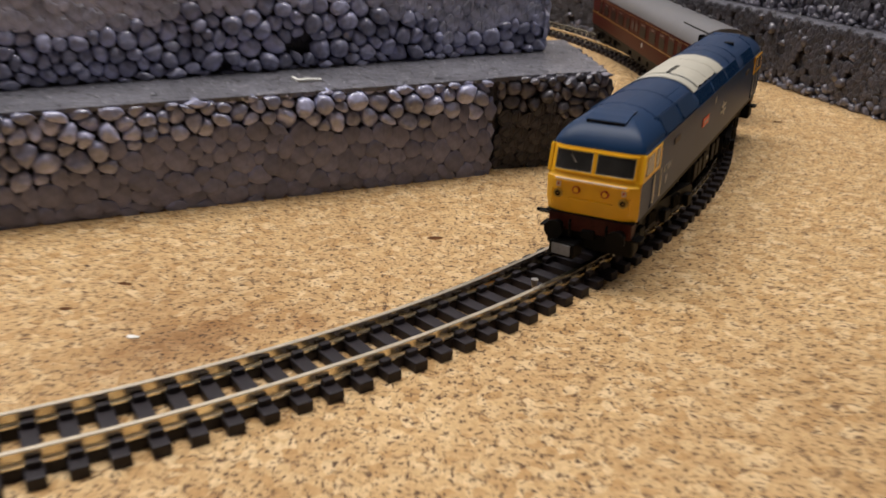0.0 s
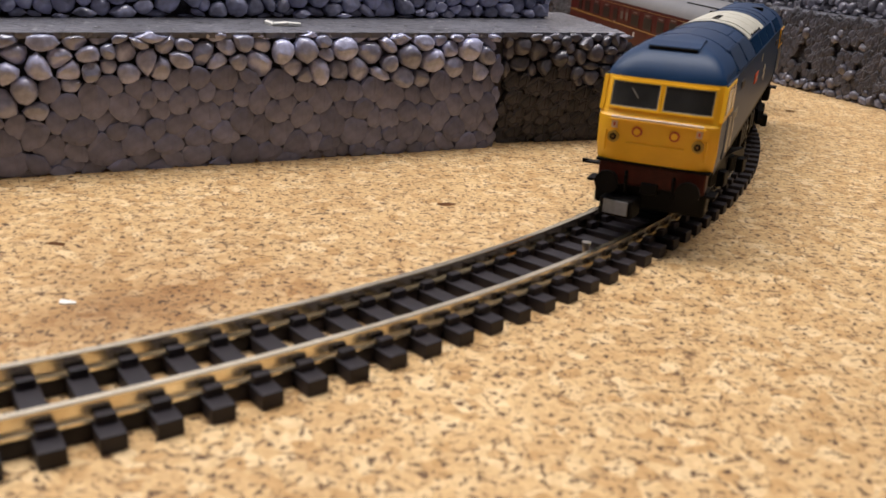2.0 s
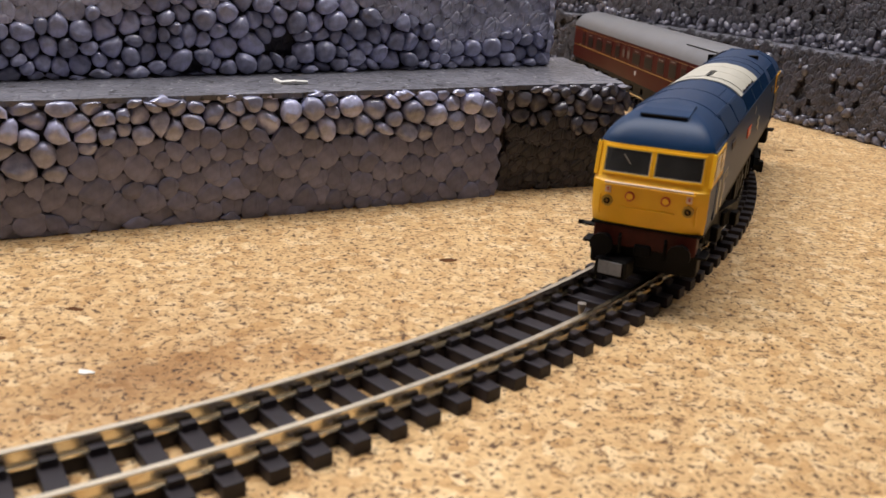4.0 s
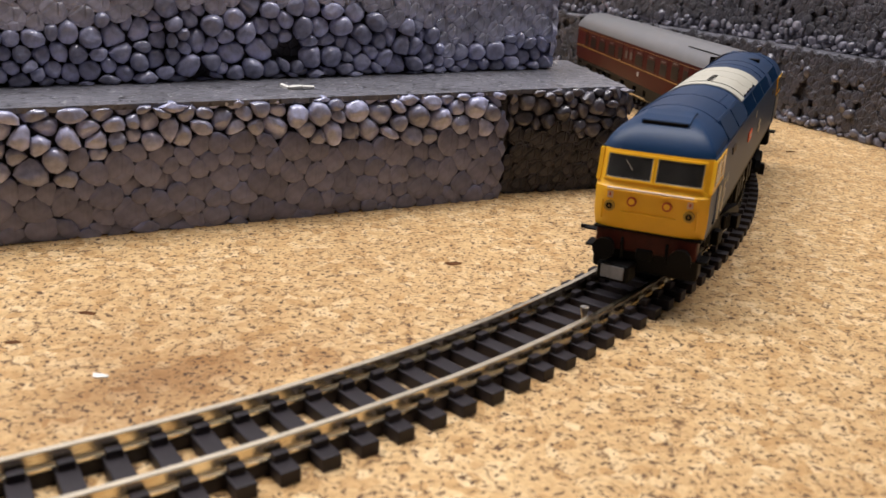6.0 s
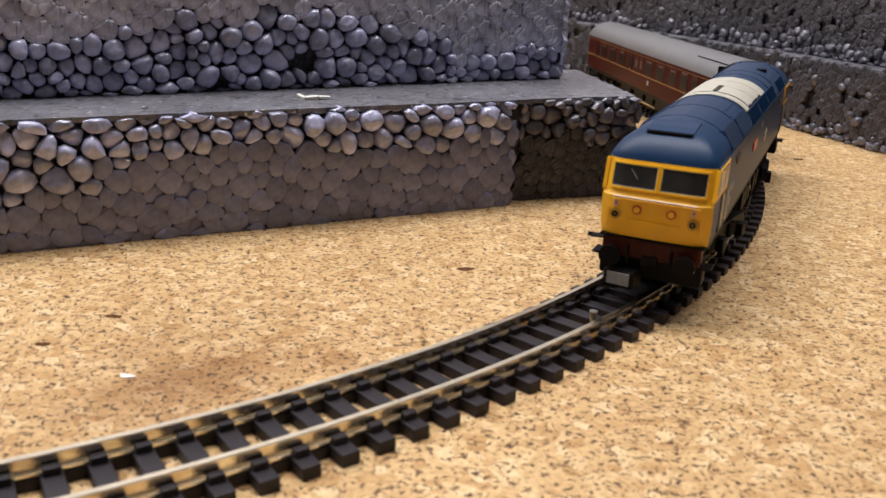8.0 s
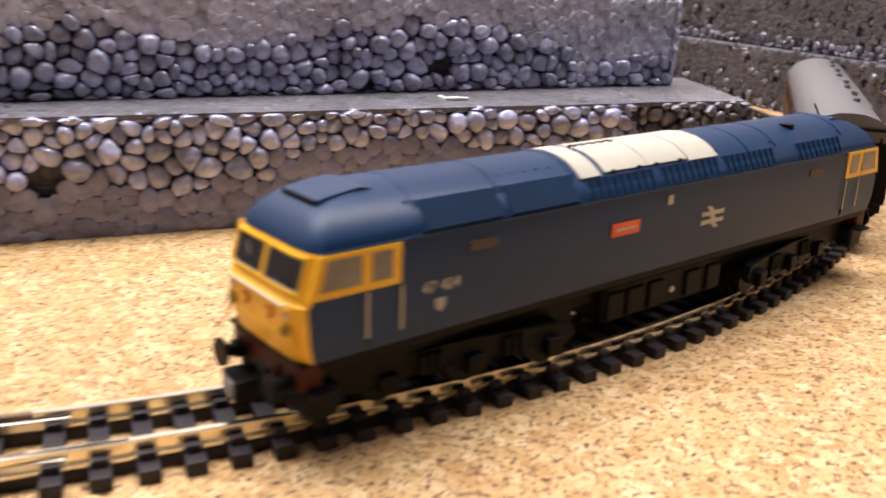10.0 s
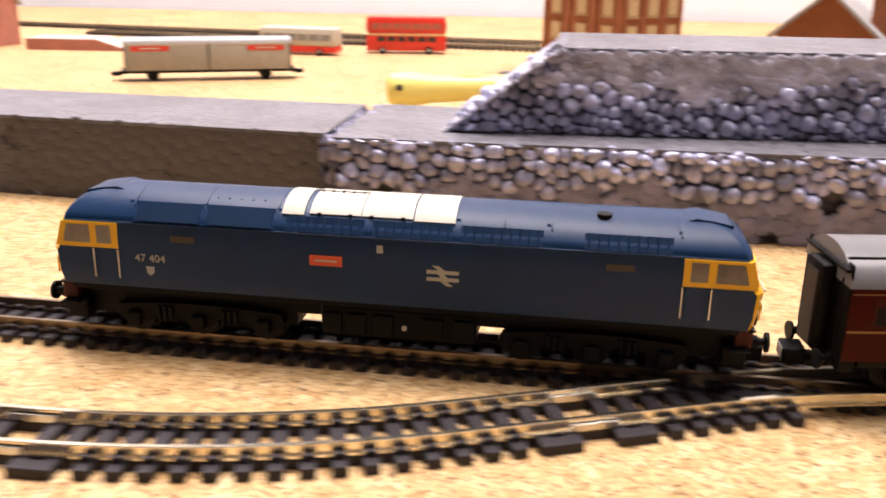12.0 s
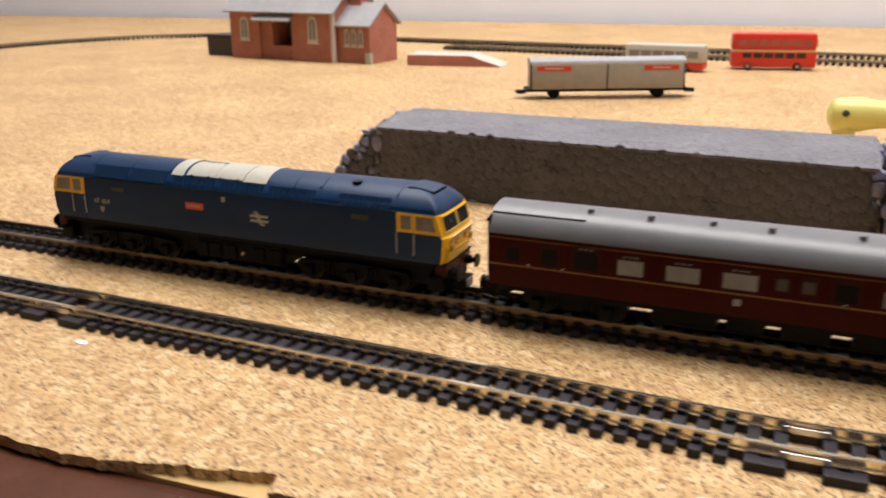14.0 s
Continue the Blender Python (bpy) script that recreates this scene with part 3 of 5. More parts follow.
        buffers(t, e * 62.3, e, 6.9)
        part("step", box(*sorted((e * 58.5, e * 62)), -9.6, 9.6, 5.9, 6.3, 0.1), BLACK, t)
        if e > 0:
            bm = box(59.6, 61.4, -10.2, -8.0, 8.35, 8.65, 0.1)
            box(60.2, 60.8, -10.9, -10.0, 8.2, 8.85, 0.1, bm)
            part("cab_step", bm, BLACK, t, "bent black cab step")
        # horn cover on the roof above the cab
        bm = bmesh.new()
        o = [(57.9, 25.9), (57.6, 26.45), (55.0, 26.95), (52.0, 27.3), (50.5, 27.0), (53, 26.0)]
        p = prism([(e * x, z) for x, z in o], -3.7, 3.7)
        part("horn_cover", p, BLUE, t)
        part("horn_slot", box(*sorted((e * 57.0, e * 57.95)), -3.5, 3.5, 25.85, 26.35, 0.1), BLACK, t, "dark horn grille")
        for side in (1, -1):
            # cab side window surround with two panes, door and hand rails
            o = [(49.9 * e, 17.05), (49.9 * e, 21.85), (60.6 * e, 21.85), (62.0 * e, 17.05)]
            surround = part("cab_side", prism(o, side * 8.3, side * 8.9), YELLOW, t, "yellow cab window surround")
            for x0, x1, x2 in ((51.1, 53.9, 53.9), (55.2, 59.6, 60.5)):
                q = [(x0 * e, 17.9), (x0 * e, 21.3), (x1 * e, 21.3), (x2 * e, 17.9)]
                part("cab_window", prism(q, side * 8.7, side * 8.97), CAB_GLASS, surround, "cab side window")
            for x in (49.9, 54.6):
                part("handrail", rod((x * e, side * 9.15, 11.5), (x * e, side * 9.15, 16.9), 0.14, 6), METAL, t)
            part("cab_door", box(*sorted((50.4 * e, 54.2 * e)), *sorted((side * 8.6, side * 8.86)), 10.2, 17.5, 0.1), BLUE, t)
    for side in (1, -1):
        # louvre panels along the shoulder of the roof
        def shoulder(x0, x1, z0, z1, proud, mat, name, slats=0, label=""):
            a = Vector((0, hw(z0), z0))
            b = Vector((0, hw(z1), z1))
            n = Vector((0, b.z - a.z, a.y - b.y)).normalized()
            bm = bmesh.new()
            pts = []
            for x in (x0, x1):
                for w in (a, b):
                    for k in (-0.5, proud):
                        v = w + n * k
                        pts.append(bm.verts.new((x, side * v.y, v.z)))
            for f in ((0, 1, 3, 2), (4, 6, 7, 5), (0, 4, 5, 1), (2, 3, 7, 6), (1, 5, 7, 3), (0, 2, 6, 4)):
                bm.faces.new([pts[i] for i in f])
            ob = part(name, bm, mat, t, label)
            for i in range(slats):
                x = x0 + (x1 - x0) * (i + 0.5) / slats
                bm = bmesh.new()
                p, q = a + n * (proud + 0.08), b + n * (proud + 0.08)
                rod((x, side * p.y, p.z), (x, side * q.y, q.z), 0.16, 5, bm=bm)
                part("louvre", bm, BLUE, ob)
            return ob
        for x0, x1 in ((46.2, 34.3), (32.9, 20.9)):
            o = shoulder(x0 + 0.5, x1 - 0.5, 22.2, 25.5, 0.22, BLUE, "radiator_frame")
            shoulder(x0, x1, 22.4, 25.3, 0.34, GRILLE_BLUE, "radiator_grille", 0, "blue radiator shutter panel")
        for x0, x1 in ((18.4, 4.3), (2.8, -11.2), (-12.6, -26.6), (-33.5, -48.0)):
            shoulder(x0, x1, 22.2, 24.7, 0.16, GRILLE_BLUE, "louvre_panel", 9, "ribbed blue engine room grille")
        for x in (47.6, 33.6, 19.9, 3.5, -12.0, -27.4, -49.2):
            shoulder(x + 0.35, x - 0.35, 22.1, 25.6, 0.14, BLUE, "roof_rib")
        y = side * 8.8
        part("nameplate", box(8.1, 14.0, *sorted((y, y + side * 0.18)), 16.4, 18.3, 0.06), PLATE_RED, t, "red nameplate")
        bm = box(9.0, 13.1, *sorted((y + side * 0.16, y + side * 0.24)), 17.2, 17.5)
        part("nameplate_writing", bm, WHITE, t)
        # double arrow emblem as plain bars
        bm = bmesh.new()
        for z in (15.3, 16.6):
            box(-12.5, -6.9, *sorted((y, y + side * 0.08)), z - 0.33, z + 0.33, 0, bm)
        s = side
        for pts in (((-8.4, 17.75), (-9.9, 16.7)), ((-8.9, 16.6), (-10.5, 15.3)), ((-9.5, 15.2), (-11.0, 14.15))):
            (xa, za), (xb, zb) = pts
            q = prism([(xa - 0.6, za), (xa + 0.5, za), (xb + 0.6, zb), (xb - 0.5, zb)], *sorted((y + s * 0.02, y + s * 0.1)))
            me = bpy.data.meshes.new("tmp")
            q.to_mesh(me)
            q.free()
            bm.from_mesh(me)
            bpy.data.meshes.remove(me)
        part("emblem", bm, WHITE, t, "white emblem of two bars and arrows")
        n = word("running_number", "47 404", 2.1, WHITE, t, pose(43.9 * MM * (1 if side > 0 else 1), (y + side * 0.06) * MM, 15.5 * MM, 90, 0, 180 if side > 0 else 0))
        part("crest", prism([(43.2, 14.0), (44.8, 14.0), (44.7, 12.9), (44.0, 12.2), (43.3, 12.9)], *sorted((y, y + side * 0.08))), SLATE, t, "small pale crest")
        for x0, x1 in ((35.2, 39.8), (-42.0, -37.3)):
            part("body_vent", box(x0, x1, *sorted((y - side * 0.2, y + side * 0.1)), 18.9, 20.1, 0.05), VENT, t, "small brown body side vent")
        part("data_panel", box(0.8, 1.9, *sorted((y, y + side * 0.08)), 19.4, 20.8), WHITE, t)
        part("filler_cap", rod((-2.8, side * 7.6, 5.2), (-2.8, side * 8.0, 5.2), 0.5, 10), WHITE, t)
        part("frame_edge", box(-60, 60, *sorted((side * 7.2, side * 8.45)), 8.7, 9.75, 0.15), BLACK, t)
    # white translucent roof panels over the shoulder, with seams and hinges
    def roof_panel(x0, x1, mat, lift, zlow, name, label):
        zs = [zlow, 25.3, 25.9, 26.4, 26.8, 27.2, 27.5]
        arc = [(hw(z) , z) for z in zs]
        full = [(y, z) for y, z in arc] + [(-y, z) for y, z in arc[::-1]]
        bm = bmesh.new()
        rows = []
        for x in (x0, x1):
            rows.append([bm.verts.new((x, y * 1.02 + math.copysign(lift * 0.7, y), z + lift)) for y, z in full])
            rows.append([bm.verts.new((x, y * 0.97, z - 0.3)) for y, z in full])
        for i in range(len(full) - 1):
            bm.faces.new((rows[0][i], rows[0][i + 1], rows[2][i + 1], rows[2][i]))
            for a, b in ((rows[0], rows[1]), (rows[2], rows[3])):
                bm.faces.new((a[i], a[i + 1], b[i + 1], b[i]))
        for k in (0, -1):
            bm.faces.new((rows[0][k], rows[1][k], rows[3][k], rows[2][k]))
        return part(name, bm, mat, t, label, smooth=True)
    for x0, x1 in ((19.3, 15.3), (14.3, 5.08), (4.95, -4.1), (-4.35, -11.5)):
        roof_panel(x0, x1, WHITE, 0.14, 24.9 if x0 > 15 or x0 < -4 else 25.15, "roof_panel", "cream white roof panel")
    for x in (46.8, 33.6, 20.2, -20, -28, -49.4):
        roof_panel(x + 0.15, x - 0.15, BLUE, 0.04, 24.9, "roof_seam", "")
    for x in (12.5, 7.0, 3.2, -2.4):
        for side in (1, -1):
            part("hinge", box(x - 0.35, x + 0.35, side * 6.75 - 0.3, side * 6.75 + 0.3, 25.1, 25.45, 0.05), BLACK, t)
    # hinge lines on the crown and beside it
    for x0, x1, y, z in ((14.6, 5.0, 0.0, 27.58), (33.0, 22.0, 4.2, 26.38), (33.0, 22.0, -4.2, 26.38)):
        hl = part("hinge_line", box(x1, x0, y - 0.14, y + 0.14, z - 0.3, z + 0.16, 0.04), GRILLE_BLUE if y else BLACK, t)
        for k in range(5):
            x = x1 + (x0 - x1) * (k + 0.5) / 5
            part("hinge", box(x - 0.18, x + 0.18, y - 0.55, y + 0.55, z - 0.3, z + 0.18, 0.04), GRILLE_BLUE if y else BLACK, hl)
    part("exhaust", rod((-36.6, 3.4, 26.0), (-36.6, 3.4, 27.3), 1.3, 16), BLACK, t, "black round exhaust port")
    bm = box(-15.6, 12.7, -7.6, 7.6, 2.6, 8.8, 0.8)
    part("fuel_tank", bm, BLACK, t, "black underframe fuel tank")
    for x in (-13.4, -8, 1, 6, 10.4):
        for side in (1, -1):
            part("battery_box", box(x - 1.8, x + 1.8, side * 7.2 - 0.7, side * 7.2 + 0.9, 3.2, 7.4, 0.3), BLACK, t)
    for x0, x1, z in ((-61, -21.5, 3.4), (17.5, 61, 3.4), (-21.5, 17.5, 5.9)):
        part("underframe", box(x0, x1, -6.0, 6.0, z, 9.72), BLACK, t)
    fb = bogie(t, 36.0, (-12.5, 0.0, 12.5), "black six wheeled bogie")
    rb = bogie(t, -36.0, (-12.5, 0.0, 12.5), "black six wheeled bogie")
    coupling(fb, 22.0, 1)
    coupling(rb, -22.0, -1)
    return t, fb, rb


LOCO, LOCO_FB, LOCO_RB = locomotive()


def coach():
    t = thing("passenger_coach", "maroon model passenger coach with grey roof and yellow lining", "railway coach")
    part("body", box(-67, 67, -9.1, 9.1, 7.4, 21.2, 0.5), MAROON, t, smooth=True)
    prof = [(-9.2, 21.0), (-9.0, 21.9), (-8.3, 23.4), (-7.0, 24.8), (-5, 26.0), (-2.5, 26.8), (0, 27.0), (2.5, 26.8), (5, 26.0), (7.0, 24.8), (8.3, 23.4), (9.0, 21.9), (9.2, 21.0)]
    bm = prism(prof, -67.3, 67.3)
    bmesh.ops.rotate(bm, verts=bm.verts, matrix=Matrix.Rotation(radians(90), 3, "Z"))
    part("roof", bm, ROOF_GREY, t, smooth=True)
    for side in (1, -1):
        y = side * 9.1
        part("lining", box(-66.8, 66.8, *sorted((y, y + side * 0.08)), 12.95, 13.3), LINING, t, "thin yellow lining stripe")
        part("lining", box(-66.8, 66.8, *sorted((y, y + side * 0.06)), 19.9, 20.05), LINING, t)
        # Larger panes are pale on the left side, dark on the right.
        side_glass = PALE_GLASS if side > 0 else COACH_GLASS
        for x0, x1, z0, z1, mat in ((54, 50.5, 14.2, 18.4, COACH_GLASS), (46.5, 41.0, 14.2, 18.6, COACH_GLASS), (36.6, 31.0, 14.2, 17.9, side_glass), (26.0, 19.0, 14.2, 17.9, side_glass), (14.2, 7.2, 14.2, 17.9, side_glass),
                                    (3.6, 1.3, 15.2, 17.9, VENT), (-1.4, -3.9, 15.2, 17.9, VENT), (-7.5, -11.9, 14.2, 18.4, COACH_GLASS), (-16.5, -23.5, 14.2, 17.9, side_glass), (-28.5, -35.5, 14.2, 17.9, side_glass),
                                    (-40.5, -46.5, 14.2, 17.9, COACH_GLASS), (-51, -54.5, 14.2, 18.4, COACH_GLASS), (62.5, 59.5, 14.4, 17.6, COACH_GLASS)):
            bm = box(min(x0, x1) - 0.5, max(x0, x1) + 0.5, *sorted((y - side * 0.1, y + side * 0.1)), z0 - 0.5, z1 + 1.4, 0.08)
            w = part("window", bm, WINDOW_SURROUND, t, "coach side window")
            part("pane", box(min(x0, x1), max(x0, x1), *sorted((y, y + side * 0.16)), z0, z1, 0.04), mat, w)
            if abs(x1 - x0) > 5:
                bm = bmesh.new()
                for k in range(3):
                    xx = (x0 + x1) / 2 + (k - 1) * 1.25
                    box(xx - 0.4, xx + 0.4, *sorted((y, y + side * 0.2)), z1 + 0.55, z1 + 0.95, 0, bm)
                part("ventilator", bm, WINDOW_VENT, w, "small sliding window vents")
        part("solebar", box(-64, 64, *sorted((side * 7.6, side * 8.8)), 6.3, 7.5, 0.1), BLACK, t)
        for x in (57.2, 49.0, -9.7, -57):
            part("door_handle", box(x - 0.25, x + 0.25, *sorted((y, y + side * 0.25)), 13.6, 13.85), METAL, t)
        part("crest", box(10.2, 11.8, *sorted((y, y + side * 0.1)), 10.3, 11.9, 0.1), SLATE, t, "small pale roundel")
        part("roof_seam", box(45, 67, *sorted((side * 5.9, side * 6.3)), 25.35, 25.6), BLACK, t)
    for i, x in enumerate((44.7, 31.0, 17.8, 5.8, -11.6, -26, -40, -54)):
        part("roof_vent", rod((x, 3.2 if i % 2 else 2.6, 26.4), (x, 3.2 if i % 2 else 2.6, 27.6), 0.75, 10), ROOF_GREY, t, smooth=True)
    for e in (1, -1):
        part("end_panel", box(*sorted((e * 66.8, e * 67.25)), -8.8, 8.8, 7.2, 25.0, 0.3), BLACK, t, "black coach end")
        bm = box(*sorted((e * 67, e * 69.6)), -3.6, 3.6, 6.8, 23.2, 0.8)
        g = part("gangway", bm, BLACK, t, "black bellows gangway", smooth=True)
        part("gangway_door", box(*sorted((e * 69.5, e * 69.75)), -2.4, 2.4, 7.6, 21.5, 0.2), SLEEPER, g)
        part("end_rail", box(*sorted((e * 67, e * 68.0)), -8.4, 8.4, 23.4, 24.2, 0.3), BLACK, t)
        bm = bmesh.new()
        for y in (-6.5, 6.5):
            rod((e * 67.3, y, 8), (e * 67.3, y * 0.97, 22), 0.25, 6, bm=bm)
        part("end_pipe", bm, BLACK, t)
        part("headstock", box(*sorted((e * 64.5, e * 67.0)), -8.4, 8.4, 5.2, 7.4, 0.2), BLACK, t)
        buffers(t, e * 66.8, e, 6.6)
    part("underframe", box(-62, 62, -6.4, 6.4, 5.6, 7.3, 0.2), BLACK, t)
    for x, w, z in ((22, 7, 2.2), (-3, 5, 2.8), (-18, 6, 2.6), (9, 4, 3.2)):
        part("battery_box", box(x - w, x + w, -7.2, 7.2, z, 6.2, 0.3), BLACK, t)
    for side in (1, -1):
        part("truss_rod", rod((-28, side * 7, 3.0), (28, side * 7, 3.0), 0.35, 6), BLACK, t)
    fb = bogie(t, 47.0, (-8.4, 8.4), "black four wheeled coach bogie")
    rb = bogie(t, -47.0, (-8.4, 8.4), "black four wheeled coach bogie")
    coupling(fb, 17.5, 1)
    coupling(rb, -17.5, -1)
    # low-riding body
    for ob in t.children:
        if ob not in (fb, rb):
            for piece in (ob, *ob.children_recursive):
                for v in piece.data.vertices:
                    v.co.z *= 0.938
    return t, fb, rb


COACH, COACH_FB, COACH_RB = coach()


# ---- polystyrene blocks ----
def cells(lu, lv, spacing, rnd, inside):
    """Random close packed cells on a lu x lv face: centre, outline."""
    pts = []
    grid = {}
    tries = int(lu * lv / spacing ** 2 * 14)
    for _ in range(tries):
        r = spacing * rnd.choice((0.6, 0.8, 0.95, 1.1, 1.25))
        u, w = rnd.uniform(-1, lu + 1), rnd.uniform(-1, lv + 1)
        k = (int(u // spacing), int(w // spacing))
        near = [p for i in (-1, 0, 1) for j in (-1, 0, 1) for p in grid.get((k[0] + i, k[1] + j), ())]
        if all((u - p[0]) ** 2 + (w - p[1]) ** 2 > (0.5 * (r + p[2])) ** 2 * 0.95 for p in near):
            grid.setdefault(k, []).append((u, w, r))
            pts.append((u, w, r, k))
    out = []
    for u, w, r, k in pts:
        if not inside(u, w):
            continue
        poly = [(u - 4, w - 4), (u + 4, w - 4), (u + 4, w + 4), (u - 4, w + 4)]
        for i in (-2, -1, 0, 1, 2):
            for j in (-2, -1, 0, 1, 2):
                for p in grid.get((k[0] + i, k[1] + j), ()):
                    du, dw = p[0] - u, p[1] - w
                    d2 = du * du + dw * dw
                    if d2 < 1e-6 or d2 > 60:
                        continue
                    lim = 0.5 * (d2 + r * r * 0.25 - p[2] ** 2 * 0.25)
                    new_poly = []
                    for a, b in zip(poly, poly[1:] + poly[:1]):
                        fa = (a[0] - u) * du + (a[1] - w) * dw - lim
                        fb = (b[0] - u) * du + (b[1] - w) * dw - lim
                        if fa <= 0:
                            new_poly.append(a)
                        if fa * fb < 0:
                            s = fa / (fa - fb)
                            new_poly.append((a[0] + s * (b[0] - a[0]), a[1] + s * (b[1] - a[1])))
                    poly = new_poly
                    if len(poly) < 3:
                        break
        poly = [(min(max(a, -0.4), lu + 0.4), min(max(b, 0.05), lv - 0.15)) for a, b in poly]
        if len(poly) >= 3:
            cu, cw = sum(p[0] for p in poly) / len(poly), sum(p[1] for p in poly) / len(poly)
            out.append((cu, cw, poly))
    return out


def rounded(poly, n=11, smooth=2):
    """n points round the smoothed outline, by angle from the centre."""
    cu, cw = sum(p[0] for p in poly) / len(poly), sum(p[1] for p in poly) / len(poly)
    for _ in range(smooth):
        poly = [q for a, b in zip(poly, poly[1:] + poly[:1]) for q in ((a[0] * 0.75 + b[0] * 0.25, a[1] * 0.75 + b[1] * 0.25), (a[0] * 0.25 + b[0] * 0.75, a[1] * 0.25 + b[1] * 0.75))]
    pol = sorted((math.atan2(b - cw, a - cu), math.hypot(a - cu, b - cw)) for a, b in poly)
    ang = [p[0] for p in pol]
    rad = [p[1] for p in pol]
    ang = [ang[-1] - 2 * math.pi] + ang + [ang[0] + 2 * math.pi]
    rad = [rad[-1]] + rad + [rad[0]]
    out = []
    for i in range(n):
        a = -math.pi + 2 * math.pi * i / n
        r = float(np.interp(a, ang, rad))
        out.append((math.cos(a) * r, math.sin(a) * r))
    return cu, cw, out


def bead_shape(out, rough, rnd, gap, flat=False):
    """Vertices (u, v, height) and faces of one bead, about its centre."""
    n = len(out)
    size = sum(math.hypot(*p) for p in out) / n
    cuts = []
    if rough:
        h = size * rnd.uniform(0.75, 1.05)
        lift = rnd.uniform(-1.9, 0.5)
        rings = [(0.86, -2.0), (0.99, -0.3 * h), (0.96, 0.15 * h), (0.84, 0.5 * h), (0.62, 0.78 * h), (0.33, 0.95 * h)]
        for _ in range(2):
            g, tilt = rnd.uniform(0, 6.283), rnd.uniform(0.1, 0.75)
            cuts.append((math.cos(g) * tilt, math.sin(g) * tilt, h * rnd.uniform(0.68, 1.0)))
        fa = fb = 0.0
    else:
        h = rnd.uniform(0.03, 0.13)
        lift = rnd.uniform(-0.2, 0.06) if rnd.random() > 0.08 else rnd.uniform(-0.8, -0.3)
        rings = [(gap, -1.3), (gap * 0.995, -0.05), (gap * 0.94, h * 0.6), (0.5, h)]
        fa, fb = rnd.uniform(-0.05, 0.05), rnd.uniform(-0.05, 0.05)
    if flat and not rough:
        lift, h, fa, fb = rnd.uniform(-0.04, 0.04), 0.03, 0.0, 0.0
        rings = [(1.06, -0.8), (1.05, -0.02), (0.97, 0.02), (0.5, 0.03)]
    vs, fs = [], []
    for s, z in rings:
        for a, b in out:
            zz = min([z] + [k + p * a * s + q * b * s for p, q, k in cuts]) if rough else z + fa * a * s + fb * b * s
            vs.append((a * s, b * s, zz + lift))
    vs.append((0, 0, min([h] + [k for _, _, k in cuts]) + lift))
    for k in range(len(rings) - 1):
        for i in range(n):
            j = (i + 1) % n
            fs.append((k * n + i, k * n + j, (k + 1) * n + j, (k + 1) * n + i))
    k = len(rings) - 1
    for i in range(n):
        fs.append((k * n + i, k * n + (i + 1) % n, len(vs) - 1))
    return vs, fs


def bead_face(owner, p0, p1, z0, z1, rough_at, seed, spacing=4.5, gap=0.95, lean=0.0, near=None, inside=lambda u, w: True, out=0.0, pits=0.0, mats=None, flat=False):
    """Beads over the upright face that runs from p0 to p1; its outside lies to the right of that way. lean: how far the top sets back."""
    rnd = random.Random(seed)
    a, b = Vector((*p0, z0)), Vector((*p1, z0))
    U = (b - a)
    lu = U.length
    U.normalize()
    N = Vector((U.y, -U.x, 0))
    V = (Vector((0, 0, z1 - z0)) - N * lean)
    lv = V.length
    V.normalize()
    N = U.cross(V)
    M = Matrix((U, V, N)).transposed().to_4x4()
    count = 0
    rest = {True: ([], []), False: ([], [])}
    for cu, cw, poly in cells(lu, lv, spacing, rnd, inside):
        rough = rough_at(cu, cw)
        if pits and not rough and rnd.random() < pits:
            continue
        cu, cw, outl = rounded(poly, 12 if rough else 14, 2 if rough else 1)
        vs, fs = bead_shape(outl, rough, rnd, gap, flat)
        if rough and rnd.random() < 0.015:
            continue
        c = a + U * cu + V * cw + N * out
        if count < 290 and (near is None or near(cu, cw)):
            me = bpy.data.meshes.new("bead")
            me.from_pydata([Vector(v) * MM for v in vs], [], fs)
            me.materials.append((mats or (FOAM_BEAD, FOAM_CUT))[0 if rough else 1])
            me.polygons.foreach_set("use_smooth", [True] * len(me.polygons))
            me.set_sharp_from_angle(angle=radians(48 if rough else 50))
            ob = new("bead", me)
            ob.parent, ob.matrix_basis = owner, Matrix.Translation(c * MM) @ M
            count += 1
        else:
            rest_v, rest_f = rest[bool(rough)]
            k = len(rest_v)
            rest_v += [(c + M.to_3x3() @ Vector(v)) * MM for v in vs]
            rest_f += [tuple(i + k for i in f) for f in fs]
    for rough, (rest_v, rest_f) in rest.items():
        if not rest_f:
            continue
        me = bpy.data.meshes.new("bead_mass")
        me.from_pydata(rest_v, [], rest_f)
        me.materials.append((mats or (FOAM_BEAD, FOAM_CUT))[0 if rough else 1])
        me.polygons.foreach_set("use_smooth", [True] * len(me.polygons))
        me.set_sharp_from_angle(angle=radians(48 if rough else 50))
        ob = new("bead_mass", me)
        ob.parent = owner
        tagged(ob, kind="stuff")


def frustum(low, high, z0, z1):
    bm = bmesh.new()
    a = [bm.verts.new((x, y, z0)) for x, y in low]
    b = [bm.verts.new((x, y, z1)) for x, y in high]
    n = len(a)
    for i in range(n):
        bm.faces.new((a[i], a[(i + 1) % n], b[(i + 1) % n], b[i]))
    bm.faces.new(a[::-1])
    bm.faces.new(b)
    return bm


